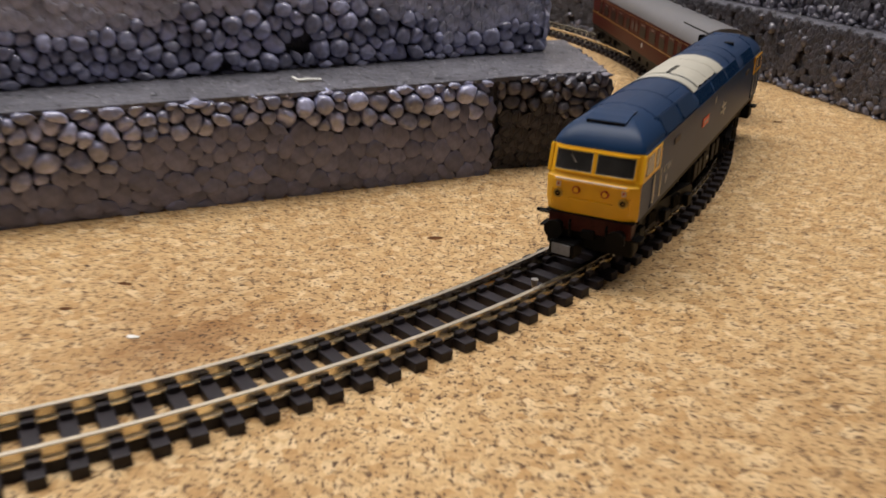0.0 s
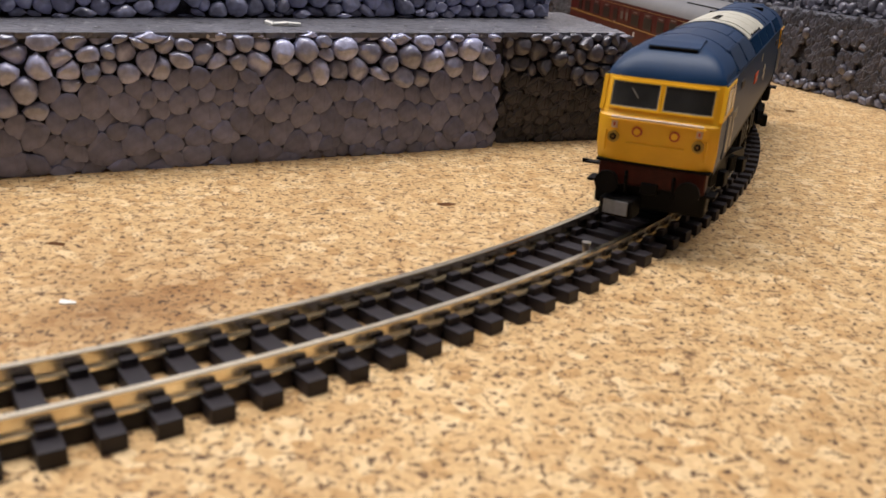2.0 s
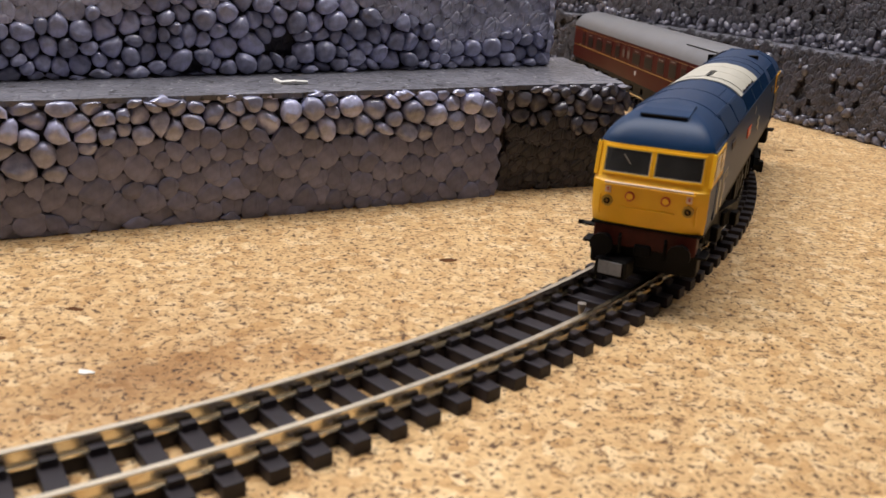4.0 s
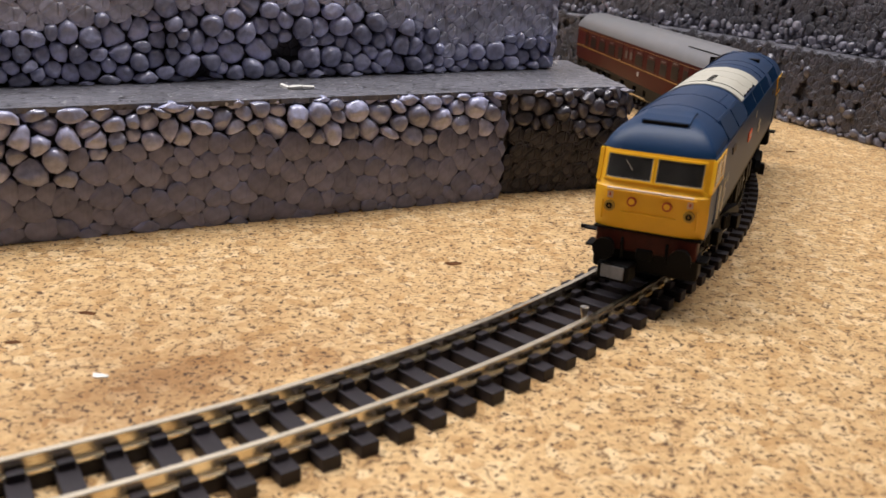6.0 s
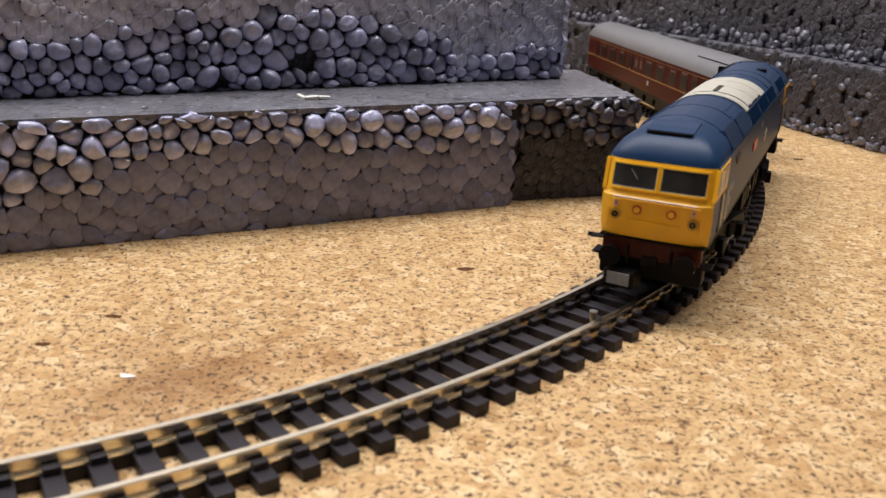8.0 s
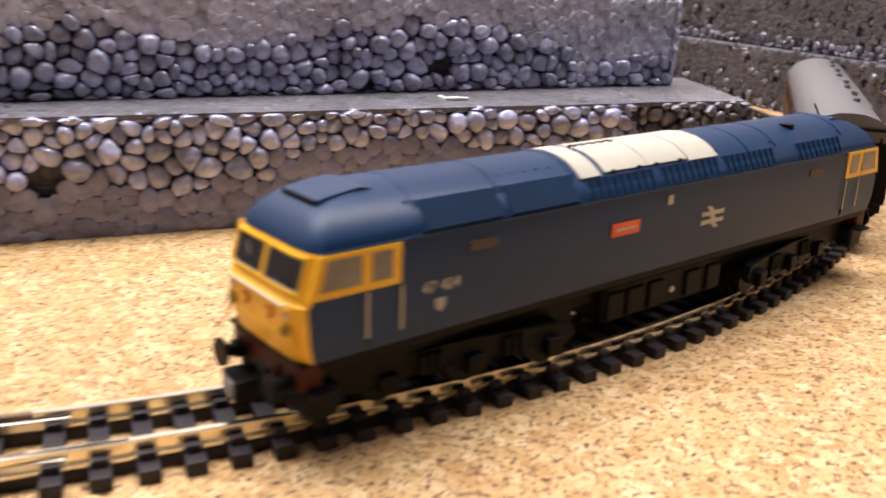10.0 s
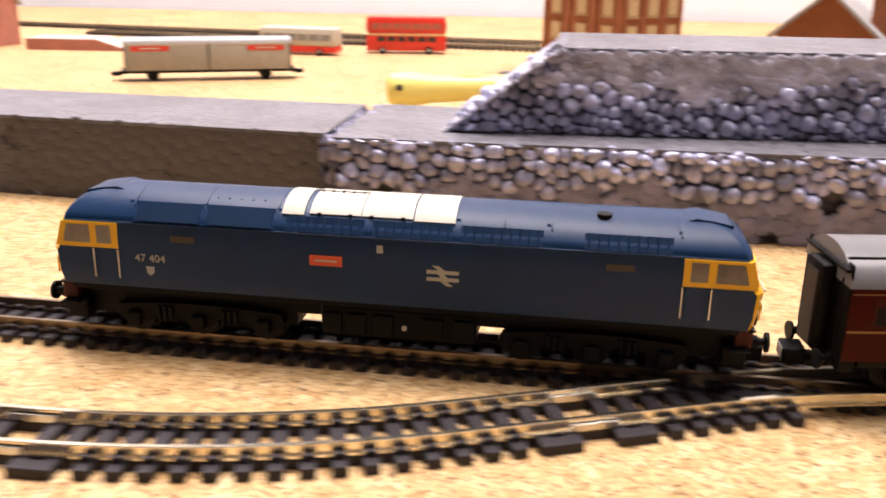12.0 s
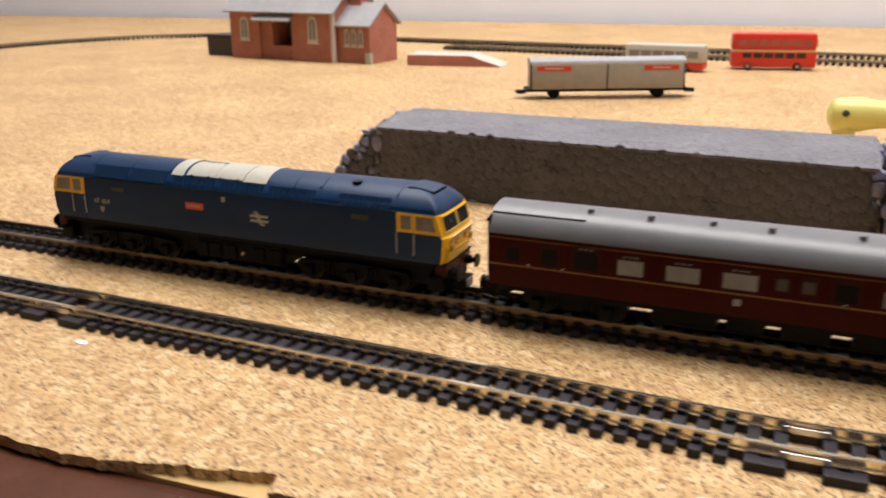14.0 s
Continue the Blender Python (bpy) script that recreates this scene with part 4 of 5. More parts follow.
def inset(pts, d):
    """Outline moved inwards by d (counter-clockwise outline)."""
    out = []
    n = len(pts)
    for i in range(n):
        p, c, q = Vector(pts[i - 1]), Vector(pts[i]), Vector(pts[(i + 1) % n])
        e, g = (c - p).normalized(), (q - c).normalized()
        m = Vector((-e.y, e.x)) + Vector((-g.y, g.x))
        m = m / max(0.3, m.dot(Vector((-e.y, e.x))))
        out.append(tuple(c + m * d))
    return out


def ragged(pts, step=1.6, amp=0.5, seed=0):
    out = []
    for i, (p, q) in enumerate(zip(pts, pts[1:] + pts[:1])):
        p, q = Vector(p), Vector(q)
        n = max(1, int((q - p).length / step))
        d = (q - p).normalized()
        for k in range(n):
            c = p + (q - p) * k / n
            j = amp * (noise.noise((c.x * 0.35 + seed, c.y * 0.35, 3.1)) + 0.7 * noise.noise((c.x * 0.9, c.y * 0.9 + seed, 1.7)))
            out.append((c.x - d.y * j, c.y + d.x * j))
    return out


def foam(label, low, high, z0, z1, seed, core_in=2.8, skin_in=0.45, mat=FOAM_CUT):
    t = thing("foam_block", label, "foam block")
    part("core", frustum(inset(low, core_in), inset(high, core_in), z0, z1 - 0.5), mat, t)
    part("top_skin", slab(ragged(inset(high, skin_in), seed=seed), z1 - 1.0, z1), FOAM_TOP, t, "flat grey painted top")
    return t


def hills():
    nz = lambda u, k, s: noise.noise((u / s, k, 0.3))
    # lower long block beside the curve
    low = [(-221, 84.5), (19.5, 200.2), (24, 206), (50, 214.5), (42, 262), (-245, 139)]
    # The dark core colours in the shade between the beads.
    t = foam("long grey painted polystyrene block with coarse beads along its top", low, low[:1] + low[1:2] + [(24, 203.5)] + low[3:], 0, 24.5, 1, mat=FOAM_SHADED)
    rough = lambda u, w: (24.5 - w) < 8.5 + 5.5 * nz(u, 1, 28) + (5 if 90 < u < 178 else 0) + (2 if u < 95 else 0) + 1.8 * nz(u, 5, 5)
    bead_face(t, (-221, 84.5), (19.5, 200.2), 0, 24.3, rough, 11, 3.55, 1.06, near=lambda u, w: 150 < u < 268, pits=0.02)
    # The recessed end faces get darker colours in place of shade.
    bead_face(t, (21, 204.5), (50, 214.5), 0, 24.3, lambda u, w: w > 14.5 + 5 * nz(u, 8, 6), 12, 2.9, 1.05, lean=-1.5, pits=0.05, mats=(FOAM_SHADED_BEAD, FOAM_SHADED))
    bead_face(t, (50, 214.5), (42, 262), 0, 24.3, lambda u, w: w > 12, 13, 3.6, 1.0, mats=(FOAM_SHADED_BEAD, FOAM_SHADED))
    bead_face(t, (-245, 139), (-221, 84.5), 0, 24.3, lambda u, w: w > 16, 14, 3.6, 1.04, mats=(FOAM_CUT, FOAM_SMOOTH))
    # upper block
    low = [(-201, 110), (35, 240.7), (14, 290), (-222, 160)]
    top = [(-176, 124), (35, 240.7), (14, 290), (-196, 174)]
    # Here too a dark core stands for shade in the bead gaps.
    t = foam("upper grey painted polystyrene block with a broken sloping end", low, top, 24.5, 48.5, 2, 3.2, mat=FOAM_SHADED)
    rough = lambda u, w: w < 13.5 + 5 * nz(u, 2, 26) + 3 * nz(u, 7, 7) - (7 if u > 236 else 0) or u < 26 + 10 * nz(w, 3, 9)
    bead_face(t, (-201, 110), (35, 240.7), 24.5, 47.8, rough, 21, 3.4, 1.06, near=lambda u, w: 120 < u < 275, inside=lambda u, w: u > w * 1.3 - 1, mats=(FOAM_BEAD, FOAM_PALE))
    bead_face(t, (-222, 160), (-201, 110), 24.5, 48.2, lambda u, w: nz(u, w * 0.1, 6) > 0.42, 22, 3.2, 1.08, lean=31, mats=(FOAM_BEAD, FOAM_PALE), flat=True)
    bead_face(t, (35, 240.7), (14, 290), 24.5, 48.2, lambda u, w: w < 6, 23, 3.6, 1.05, mats=(FOAM_BEAD, FOAM_PALE))
    # separate low block beyond the gap
    low = [(-385.5, 29), (-225.8, 88), (-247, 135.5), (-408, 68)]
    t = foam("smooth cut grey polystyrene block standing alone", low, low, 0, 24.5, 3, 0.9, 0.12, FOAM_SMOOTH)
    bead_face(t, (-385.5, 29), (-225.8, 88), 0, 23.85, lambda u, w: (w < 2.5 + 2 * nz(u, 4, 9)) and nz(u, 6, 14) > 0.1, 31, 4.0, 1.0, near=lambda u, w: u > 70, out=-0.25, pits=0.04, mats=(FOAM_BEAD, FOAM_SMOOTH), flat=True)
    bead_face(t, (-408, 68), (-385.5, 29), 0, 24.3, lambda u, w: w > 14, 32, 3.6, 1.04, mats=(FOAM_CUT, FOAM_SMOOTH))
    bead_face(t, (-225.8, 88), (-247, 135.5), 0, 24.0, lambda u, w: w > 18, 33, 3.6, 1.04, mats=(FOAM_CUT, FOAM_SMOOTH))
    low = [(-409, 20), (-385.8, 28.6), (-408.3, 67.6), (-433, 57)]
    t = foam("broken wedge of grey polystyrene against the block end", low, [(-389.5, 31), (-386.2, 31.5), (-408.6, 66.6), (-413, 64.5)], 0, 23.2, 4, 1.0, 0.3, FOAM_SMOOTH)
    bead_face(t, (-433, 57), (-409, 20), 0, 23, lambda u, w: nz(u, w * 0.12, 5) > 0.25, 41, 3.0, 1.05, lean=19, out=-0.9, mats=(FOAM_CUT, FOAM_SMOOTH))
    bead_face(t, (-409, 20), (-386, 28.5), 0, 22.6, lambda u, w: nz(u, w * 0.12, 4) > 0.05, 42, 2.9, 1.05, lean=3, inside=lambda u, w: u > w * 0.86 - 1, mats=(FOAM_CUT, FOAM_SMOOTH))
    # two-tier wall beyond the outside of the curve
    line = [(168, 206), (143, 280), (126, 323), (104, 372), (72, 432), (20, 490), (-60, 530)]
    back = [(x + 62, y + 40) for x, y in line][::-1]
    # Dark foam colours carry the weaker light on this wall.
    t = foam("long grey polystyrene wall in two tiers behind the train", line[::-1] + back[::-1], line[::-1] + back[::-1], 0, 25, 5, 1.8, 0.45, FOAM_SHADED)
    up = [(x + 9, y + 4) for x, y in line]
    part("upper_tier", slab(inset(up[::-1] + back[::-1], 1.6), 25, 49), FOAM_SHADED, t)
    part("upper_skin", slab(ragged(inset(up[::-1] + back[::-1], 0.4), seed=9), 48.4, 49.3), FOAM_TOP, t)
    for i in range(len(line) - 1):
        bead_face(t, line[i + 1], line[i], 0, 24.8, lambda u, w: w < 3.5 + 4 * nz(u, i, 12) or nz(u * 2 + w, i + 3 + w * 0.3, 9) > 0.4, 51 + i, 2.7, 1.06, pits=0.05, near=lambda u, w: i in (1, 2), mats=(FOAM_SHADED_BEAD, FOAM_SHADED))
        bead_face(t, up[i + 1], up[i], 25, 48.8, lambda u, w: w < 5 + 6 * nz(u, i + 9, 14) or nz(u, w * 0.25, 5) > 0.38, 61 + i, 2.7, 1.06, pits=0.05, near=lambda u, w: i == 2, mats=(FOAM_SHADED_BEAD, FOAM_SHADED))


hills()

# ---- things on the far board ----
def wagon():
    m = at(-468.2, 274.5, 0, 47.6)
    t = thing("van_wagon", "grey model goods van with red bands standing on the cork", "railway wagon", m)
    part("body", box(-47, 47, -8.6, 8.6, 6.2, 22.0, 0.6), GREY_BODY, t, smooth=True)
    prof = [(-8.8, 21.6), (-8.2, 23), (-5, 24.2), (0, 24.7), (5, 24.2), (8.2, 23), (8.8, 21.6)]
    bm = prism(prof, -47.3, 47.3)
    bmesh.ops.rotate(bm, verts=bm.verts, matrix=Matrix.Rotation(radians(90), 3, "Z"))
    part("roof", bm, SLATE, t, smooth=True)
    for side in (1, -1):
        y = side * 8.6
        for x0, x1 in ((-43, -22), (22, 43)):
            part("red_band", box(x0, x1, *sorted((y, y + side * 0.2)), 17.3, 20.2), BUS_RED, t, "red painted band")
            part("lettering", box(x0 + 5, x1 - 5, *sorted((y + side * 0.15, y + side * 0.3)), 18.4, 19.2), WHITE, t)
        part("pale_strip", box(-46.5, 46.5, *sorted((y, y + side * 0.12)), 20.4, 21.6), WHITE, t)
        for x in (-46.5, -0.2, 46.5):
            part("door_seam", box(x - 0.4, x + 0.4, *sorted((y, y + side * 0.25)), 6.3, 21.4), SLEEPER, t)
        part("solebar", box(-49, 49, *sorted((side * 7.0, side * 8.4)), 4.8, 6.3, 0.1), BLACK, t)
    wm = finish("wheel", wheel_mesh(3.1), BLACK, True)
    for x in (-32, 32):
        for side in (1, -1):
            w = new("wheel", wm)
            w.parent, w.matrix_basis = t, pose(x * MM, side * 4.9 * MM, 3.7 * MM, 0, 0, 0 if side > 0 else 180)
            part("axle_guard", box(x - 3, x + 3, *sorted((side * 6.2, side * 7.6)), 2.2, 5.6, 0.3), BLACK, t)
        part("axle", rod((x, -6, 3.7), (x, 6, 3.7), 0.7, 8), BLACK, t)
    for e in (1, -1):
        part("headstock", box(*sorted((e * 47, e * 49.5)), -8, 8, 4.6, 6.4, 0.2), BLACK, t)
        part("coupling", box(*sorted((e * 49, e * 55)), -2.2, 2.2, 3.0, 5.2, 0.3), BLACK, t)


def road_wheels(t, xs, half, r=3.0):
    bm = None
    for x in xs:
        for side in (1, -1):
            w = part("wheel", rod((x, side * (half - 2), r), (x, side * (half + 0.1), r), r, 18), BLACK, t, smooth=True)
            part("hub", rod((x, side * half, r), (x, side * (half + 0.3), r), r * 0.45, 12), SLATE, w)


def bus():
    m = at(-462.2, 469.5, 0, 34.2)
    t = thing("double_decker_bus", "red model double decker bus with cream band", "bus", m)
    part("lower_deck", box(-30, 30, -8.4, 8.4, 2.2, 14.5, 1.0), BUS_RED, t, smooth=True)
    part("upper_deck", box(-30, 29.6, -8.4, 8.4, 14.5, 27.0, 1.8), BUS_RED, t, smooth=True)
    part("cream_band", box(-30.2, 30.2, -8.55, 8.55, 13.4, 14.8, 0.3), CREAM, t, "cream waist band")
    for side in (1, -1):
        y = side * 8.4
        for i in range(7):
            x = -26 + i * 7.6
            part("window", box(x, x + 6.4, *sorted((y, y + side * 0.12)), 18.2, 22.6, 0.1), BUS_GLASS, t)
            if i < 6:
                part("window", box(x + 4, x + 10.2, *sorted((y, y + side * 0.12)), 9.2, 12.8, 0.1), DARK_GLASS, t)
    for e in (1, -1):
        part("end_window", box(*sorted((e * 29.7, e * 30.2)), -6.8, 6.8, 18, 22.8, 0.1), BUS_GLASS, t)
    road_wheels(t, (-18, 17), 8.3)


def single_decker():
    m = at(-518, 413, 0, 19.5)
    t = thing("single_deck_coach", "white model motor coach with red skirt", "bus", m)
    part("skirt", box(-29.5, 29.5, -8.2, 8.2, 2.0, 6.6, 0.7), BUS_RED, t, "red lower panels", smooth=True)
    part("body", box(-29.5, 29.5, -8.2, 8.2, 6.4, 19.5, 1.6), WHITE, t, smooth=True)
    for side in (1, -1):
        y = side * 8.2
        for i in range(6):
            x = -26 + i * 8.8
            part("window", box(x, x + 7.8, *sorted((y, y + side * 0.12)), 10.4, 15.2, 0.1), PALE_GLASS, t)
    road_wheels(t, (-18, 17), 8.1, 2.9)


def gable_body(x0, x1, y0, y1, eave, ridge):
    bm = bmesh.new()
    ym = (y0 + y1) / 2
    sec = [(y0, 0), (y1, 0), (y1, eave), (ym, ridge), (y0, eave)]
    a = [bm.verts.new((x0, y, z)) for y, z in sec]
    b = [bm.verts.new((x1, y, z)) for y, z in sec]
    for i in range(5):
        bm.faces.new((a[i], a[(i + 1) % 5], b[(i + 1) % 5], b[i]))
    bm.faces.new(a)
    bm.faces.new(b[::-1])
    return bm


def roof_slope(x0, x1, y_eave, z_eave, y_ridge, z_ridge, thick=1.6):
    bm = bmesh.new()
    d = Vector((0, y_ridge - y_eave, z_ridge - z_eave)).normalized()
    e = Vector((0, y_eave, z_eave)) - d * 4
    r = Vector((0, y_ridge, z_ridge))
    n = Vector((0, -d.z, d.y)) if d.y > 0 else Vector((0, d.z, -d.y))
    vs = []
    for x in (x0, x1):
        for p in (e, r):
            for k in (0.1, thick):
                q = p + n * k
                vs.append(bm.verts.new((x, q.y, q.z)))
    for f in ((0, 1, 3, 2), (4, 6, 7, 5), (0, 4, 5, 1), (2, 3, 7, 6), (1, 5, 7, 3), (0, 2, 6, 4)):
        bm.faces.new([vs[i] for i in f])
    return bm


def sash(t, x, z, w, h, y=-0.1, arched=True):
    """A window on the wall that faces -y."""
    o = [(x - w / 2, z), (x + w / 2, z), (x + w / 2, z + h * 0.8), (x + w * 0.3, z + h * 0.95), (x, z + h), (x - w * 0.3, z + h * 0.95), (x - w / 2, z + h * 0.8)] if arched else [(x - w / 2, z), (x + w / 2, z), (x + w / 2, z + h), (x - w / 2, z + h)]
    wn = part("window", prism(o, y - 0.5, y + 0.3), STONE, t, "pale stone window")
    g = [(x + (a - x) * 0.7, z + h * 0.5 + (b - z - h * 0.5) * 0.78) for a, b in o]
    part("pane", prism(g, y - 0.7, y - 0.3), PALE_GLASS, wn)
    part("glazing_bar", box(x - 0.25, x + 0.25, y - 0.9, y - 0.5, z + h * 0.12, z + h * 0.88), STONE, wn)
    part("sill", box(x - w * 0.62, x + w * 0.62, y - 1.2, y, z - 0.9, z), STONE, wn)


def station():
    m = at(-857, 239, 0, 16.6)
    t = thing("station_building", "red brick model station building with grey slate roofs", "building", m)
    part("wall", gable_body(0, 34, 0, 60, 42, 66), BRICK, t)
    part("wall", gable_body(70, 114, 0, 60, 42, 66), BRICK, t)
    part("wall", box(34, 70, 3, 60, 0, 12), BRICK, t)
    part("wall", box(34, 46, 3, 60, 12, 32), BRICK, t)
    part("wall", box(34, 70, 45, 60, 12, 42), BRICK, t)
    part("canopy_post", box(68, 70, 4, 6, 12, 32), WHITE, t)
    # Solid dark block puts the open waiting area's shade into colour.
    part("doorway", box(46, 66, 24, 45, 12, 36), DARK_ROOF, t, "dark block standing in for shade inside the waiting area")
    part("lintel", box(34, 70, 3, 60, 36, 42), BRICK, t)
    part("roof", roof_slope(-4, 118, 0, 42, 30, 66), SLATE, t, "pale grey slate slope")
    part("roof", roof_slope(-4, 118, 60, 42, 30, 66), SLATE, t)
    part("awning", roof_slope(30, 72, -2, 35, 14, 46), SLATE, t, "pale grey awning over the waiting area")
    sash(t, 17, 16, 10, 20)
    sash(t, 93, 16, 10, 22)
    part("quoin", box(112, 114.6, -0.6, 3, 0, 42), STONE, t)
    wing = part("wing", gable_body(114.7, 147, 6, 46, 32, 47), BRICK, t, "lower brick wing")
    part("wing_roof", roof_slope(113, 150, 6, 32, 26, 47), SLATE, t)
    part("wing_roof", roof_slope(113, 150, 46, 32, 26, 47), SLATE, t)
    for x in (124, 131, 138):
        sash(t, x, 14, 5, 14, 5.9)
    part("chimney", box(116, 128, 22, 32, 40, 74, 0.5), BRICK, t, "brick chimney stack")
    part("corner_post", box(144, 149, 3, 7, 0, 9), WHITE, t)
    p = thing("platform_ramp", "brick platform ramp sloping down beside the station", "platform", at(-690, 303, 0, 31))
    part("ramp_side", prism([(0, 0), (78, 0), (52, 8), (0, 8)], 0, 1.5), BRICK, p)
    part("ramp_top", prism([(0, 0.1), (78, 0.1), (78, 0.3), (52, 8.4), (0, 8.4)], 1.6, 30), STONE, p, "pale platform top")
    b = thing("coal_bunker", "small dark block beside the station", "bunker", at(-893, 234, 0, 16))
    part("bin", box(0, 32, 0, 24, 0, 18, 1.2), DARK_ROOF, b)
    part("rim", box(-1, 33, -1, 25, 16.5, 18.6, 0.6), SLEEPER, b)


def factory():
    t = thing("brick_factory", "tall brown brick model factory with rows of pale windows", "building", at(-262, 396, 0, 0))
    h = 124
    corner = Vector((0, 0))
    l, r = Vector((-60, 23)), Vector((20, 44))
    part("wall", slab([tuple(corner), tuple(r), tuple(l + r), tuple(l)], 0, h), FACTORY, t)
    part("roof", slab([tuple(corner + Vector((1, -2))), tuple(r * 1.03), tuple(l + r), tuple(l * 1.03)], h, h + 3), SLATE, t)
    for edge, flip in ((l, -1), (r, 1)):
        d = edge.normalized()
        nrm = Vector((d.y, -d.x)) * flip
        for i in range(3):
            for j in range(7):
                c = d * (edge.length * (i + 0.5) / 3.0)
                z = 9 + j * 15.2
                M = Matrix(((d.x, -nrm.x, 0, c.x * MM), (d.y, -nrm.y, 0, c.y * MM), (0, 0, 1, z * MM), (0, 0, 0, 1)))
                w = part("window", box(-4.2, 4.2, -0.5, 0.4, 0, 10.2), FRAME_TAN, t, "pale framed window", m=M)
                part("pane", box(-3.5, -0.35, -0.7, -0.4, 0.7, 9.5), WINDOW_TAN, w)
                part("pane", box(0.35, 3.5, -0.7, -0.4, 0.7, 9.5), WINDOW_TAN, w)
                part("sill", box(-4.8, 4.8, -1.3, 0.2, -0.9, 0), FRAME_TAN, w)
        for i in range(4):
            c = d * min(max(edge.length * i / 3.0, 1.2), edge.length - 1.2)
            M = Matrix(((d.x, -nrm.x, 0, c.x * MM), (d.y, -nrm.y, 0, c.y * MM), (0, 0, 1, 0), (0, 0, 0, 1)))
            part("pier", box(-1.2, 1.2, -1.0, 0.3, 0, h), FACTORY, t, m=M)


def cottages():
    t = thing("gabled_cottage", "red brick model cottage with a gable and pale roof edge", "building", at(-164, 342, 0, 4))
    bm = gable_body(0, 60, -21, 21, 40, 58)
    part("wall", bm, FACTORY, t, m=pose(0.021, 0, 0, 0, 0, 90))
    for s in (1, -1):
        part("roof", roof_slope(-3, 62, s * 21, 40, 0, 58), SLATE, t, "pale grey roof slope", m=pose(0.021, 0, 0, 0, 0, 90))
    part("chimney", box(38, 47, 14, 24, 30, 66, 0.5), FACTORY, t)
    t = thing("low_shed", "low model shed with a dark sloping roof", "building", at(-142, 560, 0, 4))
    part("wall", prism([(0, 0), (200, 0), (200, 16), (0, 40)], 0, 60), DARK_ROOF, t)
    part("roof", prism([(-2, 40.2), (202, 16.2), (202, 18.2), (-2, 43)], -3, 63), DARK_ROOF, t, "dark sloping shed roof")
    t = thing("cream_warehouse", "cream model warehouse with rows of small windows", "building", at(-146, 640, 0, 6))
    part("wall", box(0, 300, 0, 70, 0, 120, 0.8), CREAM, t)
    part("roof", box(-3, 303, -3, 73, 120, 123, 0.5), DARK_ROOF, t)
    for i in range(8):
        for z in (56, 84):
            w = part("window", box(16 + i * 34, 27 + i * 34, -0.6, 0.4, z, z + 12), FRAME_TAN, t, "brown framed window")
            part("pane", box(17.5 + i * 34, 25.5 + i * 34, -0.9, -0.4, z + 1.5, z + 10.5), WINDOW_TAN, w)


def clip():
    m = at(-303, 229, 0, 41)
    t = thing("yellow_clip", "bright yellow plastic clip lying on the cork", "clip", m)
    bm = bmesh.new()
    rings = []
    prof = [(-3, 4.5), (-1.5, 6.6), (2, 7.6), (9, 7.8), (18, 6.4), (34, 5.8), (50, 6.2), (60, 5.6), (64, 4.6), (66, 2.6)]
    for x, r in prof:
        rings.append([bm.verts.new((x, math.cos(a) * r * 0.9, 14 + math.sin(a) * r)) for a in [2 * math.pi * i / 20 for i in range(20)]])
    for a, b in zip(rings, rings[1:]):
        for i in range(20):
            bm.faces.new((a[i], a[(i + 1) % 20], b[(i + 1) % 20], b[i]))
    bm.faces.new(rings[0])
    bm.faces.new(rings[-1][::-1])
    part("body", bm, CLIP_YELLOW, t, smooth=True)
    part("hole", rod((2, -7.3, 15.5), (2, -5.0, 15.5), 1.5, 14), DARK_ROOF, t, "dark round pivot hole")
    # No hollow here: a darker yellow strip gives the slot's shade.
    part("groove", box(18, 54, -1.9, 1.9, 18.4, 19.9, 0.6), CLIP_SLOT_SHADE, t, "darker yellow strip coloured as the slot's shade")
    part("foot", box(50, 58, -4, 4, 0, 11, 0.8), CLIP_YELLOW, t)
    part("jaw", rod((4, 0, 0), (4, 0, 12), 4.6, 20, 5.6), CLIP_YELLOW, t, smooth=True)
    t = thing("mineral_wagon", "small dark open model wagon beside the factory", "railway wagon", at(-262, 300, 0, 35))
    part("body", box(-22, 22, -8, 8, 5, 17, 0.5), VENT, t)
    part("load", box(-21, 21, -7, 7, 14, 17.6, 1.0), DARK_ROOF, t)
    part("solebar", box(-24, 24, -7, 7, 3.6, 5.2, 0.2), BLACK, t)
    road_wheels(t, (-12, 12), 6.5, 3.1)


def far_track(name, run, label):
    t = thing(name, label, "railway track")
    for side in (-4.8, 4.8):
        part("rail", rail_mesh(run, side), DULL_RAIL, t, smooth=True)
    sleepers(t, run, SLEEPER_MESH)


wagon()
bus()
single_decker()
station()
factory()
cottages()
clip()
far_track("distant_track", make_run([(640, 0), (230 * radians(100), 100), (300, 0)], (-369, 608), 199), "model railway track along the far side of the board")
far_track("distant_siding", make_run([(440, 0)], (-348, 560), 199), "second model railway track along the far side")


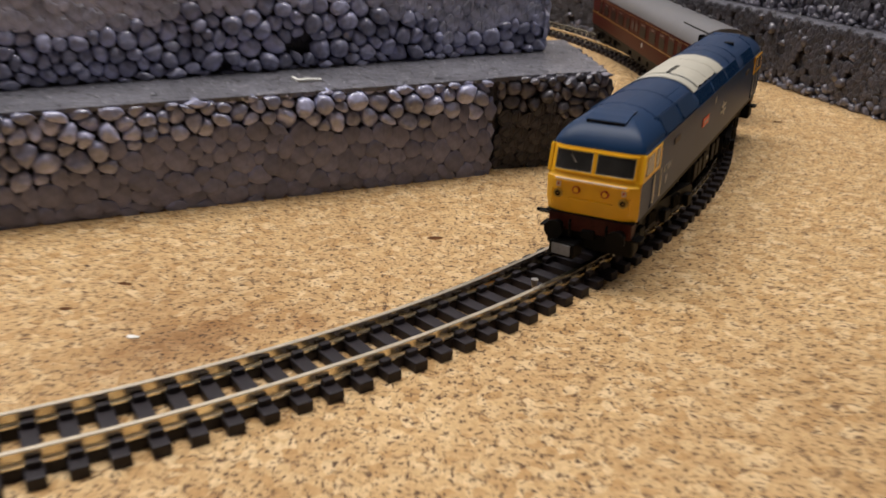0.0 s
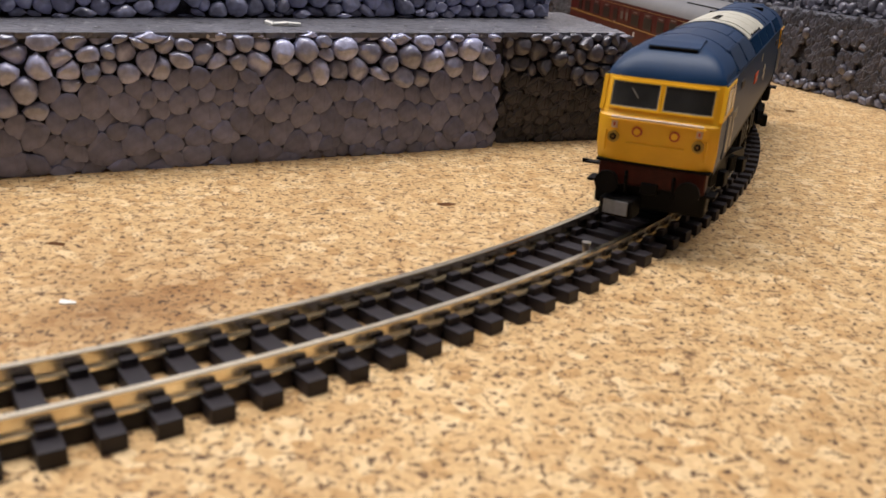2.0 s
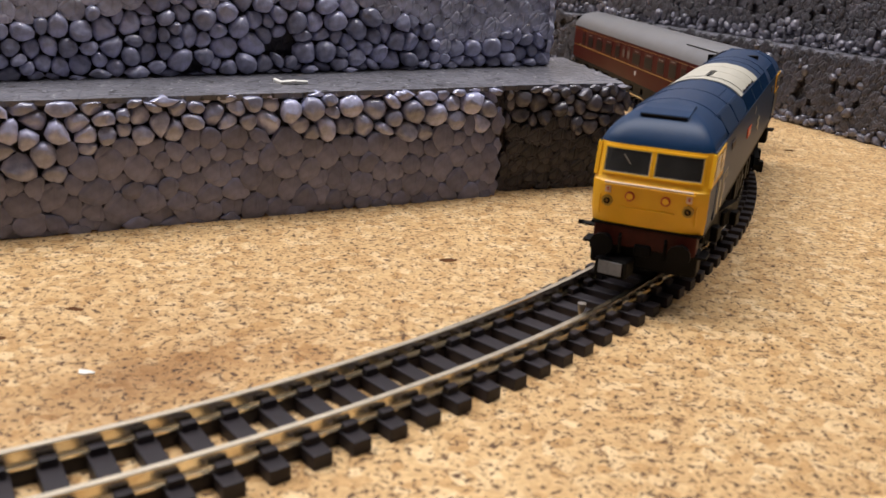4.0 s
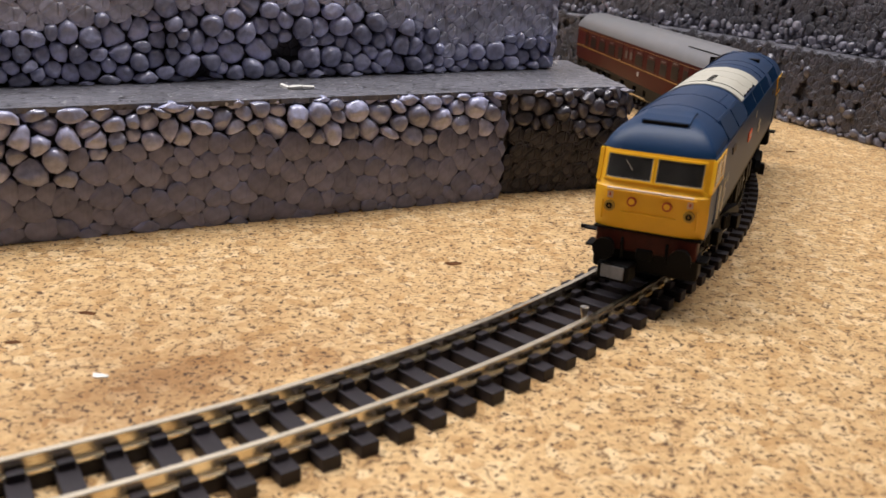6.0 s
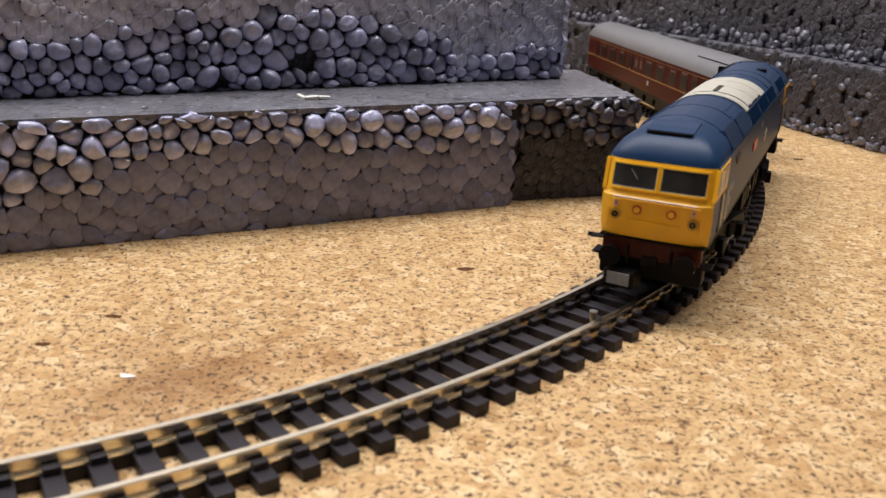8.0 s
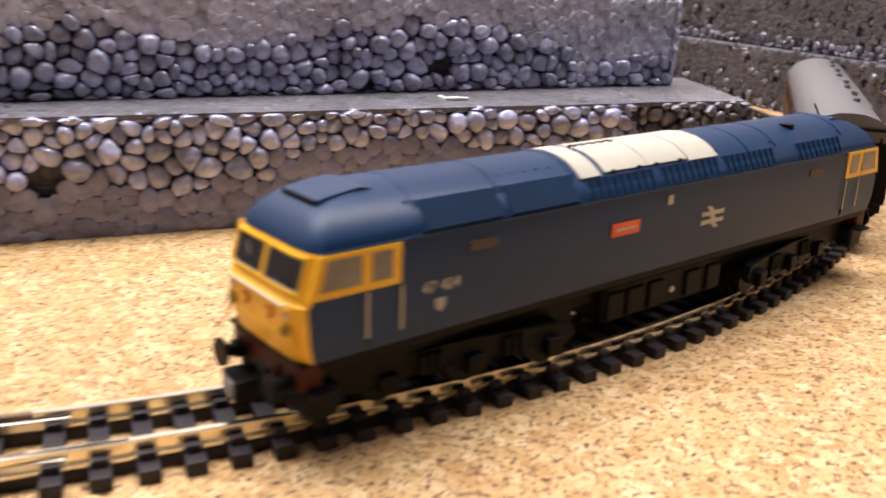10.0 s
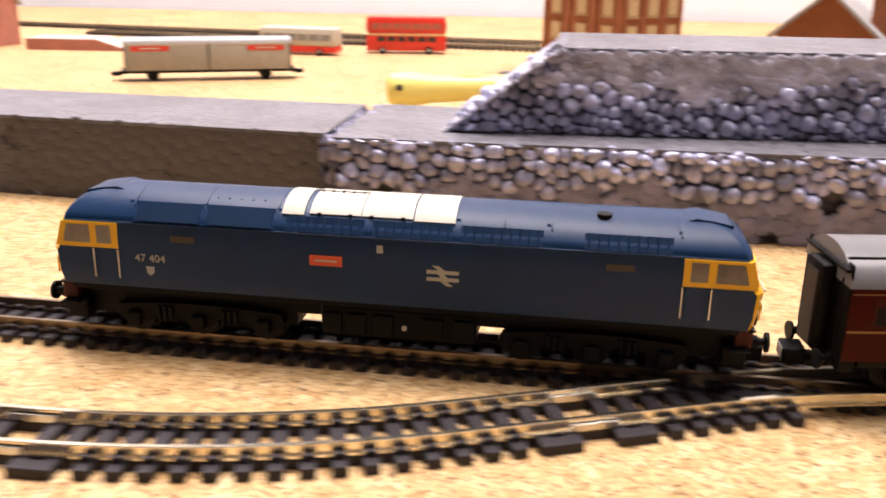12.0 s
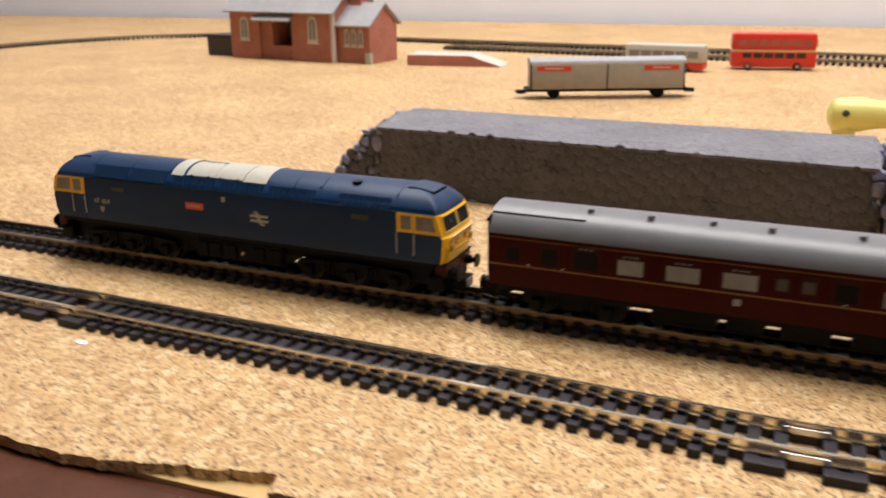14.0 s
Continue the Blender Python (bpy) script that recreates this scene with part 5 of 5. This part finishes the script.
def scraps():
    """Chips lying on the cork and on the block."""
    rnd = random.Random(3)
    def chip(name, label, x, y, z, size, mat, rz, thick=0.5):
        o = [(math.cos(a) * size * rnd.uniform(0.6, 1.1), math.sin(a) * size * 0.5 * rnd.uniform(0.35, 1.2)) for a in [2 * math.pi * i / 9 for i in range(9)]]
        bm = slab(o, 0, thick)
        bmesh.ops.bevel(bm, geom=list(bm.edges), offset=0.08, segments=1, affect="EDGES")
        ob = new(name, finish(name, bm, mat))
        ob.matrix_basis = at(x, y, z, rz)
        tagged(ob, label, "chip")
    chip("bark_chip", "dark bark chip in the cork surface", -47.1, 127.7, 0, 1.7, BARK, -8, 0.12)
    chip("bark_chip", "dark bark chip in the cork surface", -53.5, 117, 0, 1.3, BARK, 5, 0.12)
    chip("bark_chip", "dark bark chip in the cork surface", 8.0, 155.6, 0, 1.9, BARK, 10, 0.15)
    chip("paper_scrap", "tiny white paper scrap lying on cork", -38.5, 107.9, 0, 1.3, PAPER, -20, 0.2)
    chip("bark_chip", "dark bark chip in the cork surface", 111.8, 264.4, 0, 1.6, BARK, 5, 0.3)
    bm = rod((-28.2, 192.8, 24.9), (-26.2, 190.2, 24.7), 0.5, 6)
    rod((-26.2, 190.2, 24.75), (-23.6, 190.6, 25.0), 0.55, 6, bm=bm)
    rod((-23.6, 190.6, 25.0), (-21.4, 192.0, 24.8), 0.45, 6, bm=bm)
    tagged(new("paper_scrap", finish("paper_scrap", bm, PAPER)), "thin curled white scrap on the foam ledge", "chip")
    chip("paper_scrap", "small white paper scrap lying on cork", -323.6, -108.4, 0, 2.4, PAPER, 15, 0.2)
    chip("paper_scrap", "small white paper scrap lying on cork", -189.8, -59.8, 0, 1.5, PAPER, 40, 0.2)
    ob = new("track_pin", finish("track_pin", rod((27.5, 129.1, 1.5), (27.5, 129.1, 3.4), 0.35, 8, 0.7), METAL))
    tagged(ob, "small steel track pin in a sleeper", "pin")


scraps()


def motions():
    key = [(0, -185.1), (7.9, -185.1), (8.1, -183.6), (8.3, -180.3), (8.5, -175.4), (8.7, -171.0), (9.0, -158.6), (9.4, -134), (9.8, -104.5), (10.2, -69.5), (10.5, -38.0), (10.8, -7.9), (11.0, 6.8), (11.5, 53.4), (12.0, 100.55), (12.5, 148.4), (13.0, 198.7), (13.5, 248.1), (14.0, 297.5)]
    ts, ss = zip(*key)
    times = sorted({0.0, 4.0, 7.9} | {round(7.9 + 0.1 * i, 2) for i in range(62)})
    at_s = lambda t: float(np.interp(t, ts, ss))

    def swing(s, half, end):
        a, _ = main_line(s + half)
        b, _ = main_line(s - half)
        d = a - b
        _, h = main_line(s + end * half)
        turn = (h - math.degrees(math.atan2(d.y, d.x)) + 180) % 360 - 180
        return pose(end * half * MM, 0, 0, 0, 0, turn)
    for whole, back, half, ends in ((LOCO, 0, 36, (LOCO_FB, LOCO_RB)), (COACH, 141, 47, (COACH_FB, COACH_RB))):
        walk(whole, [(t, vehicle_pose(at_s(t) - back, half)) for t in times])
        for ob, end in zip(ends, (1, -1)):
            walk(ob, [(t, swing(at_s(t) - back, half, end)) for t in times])


motions()
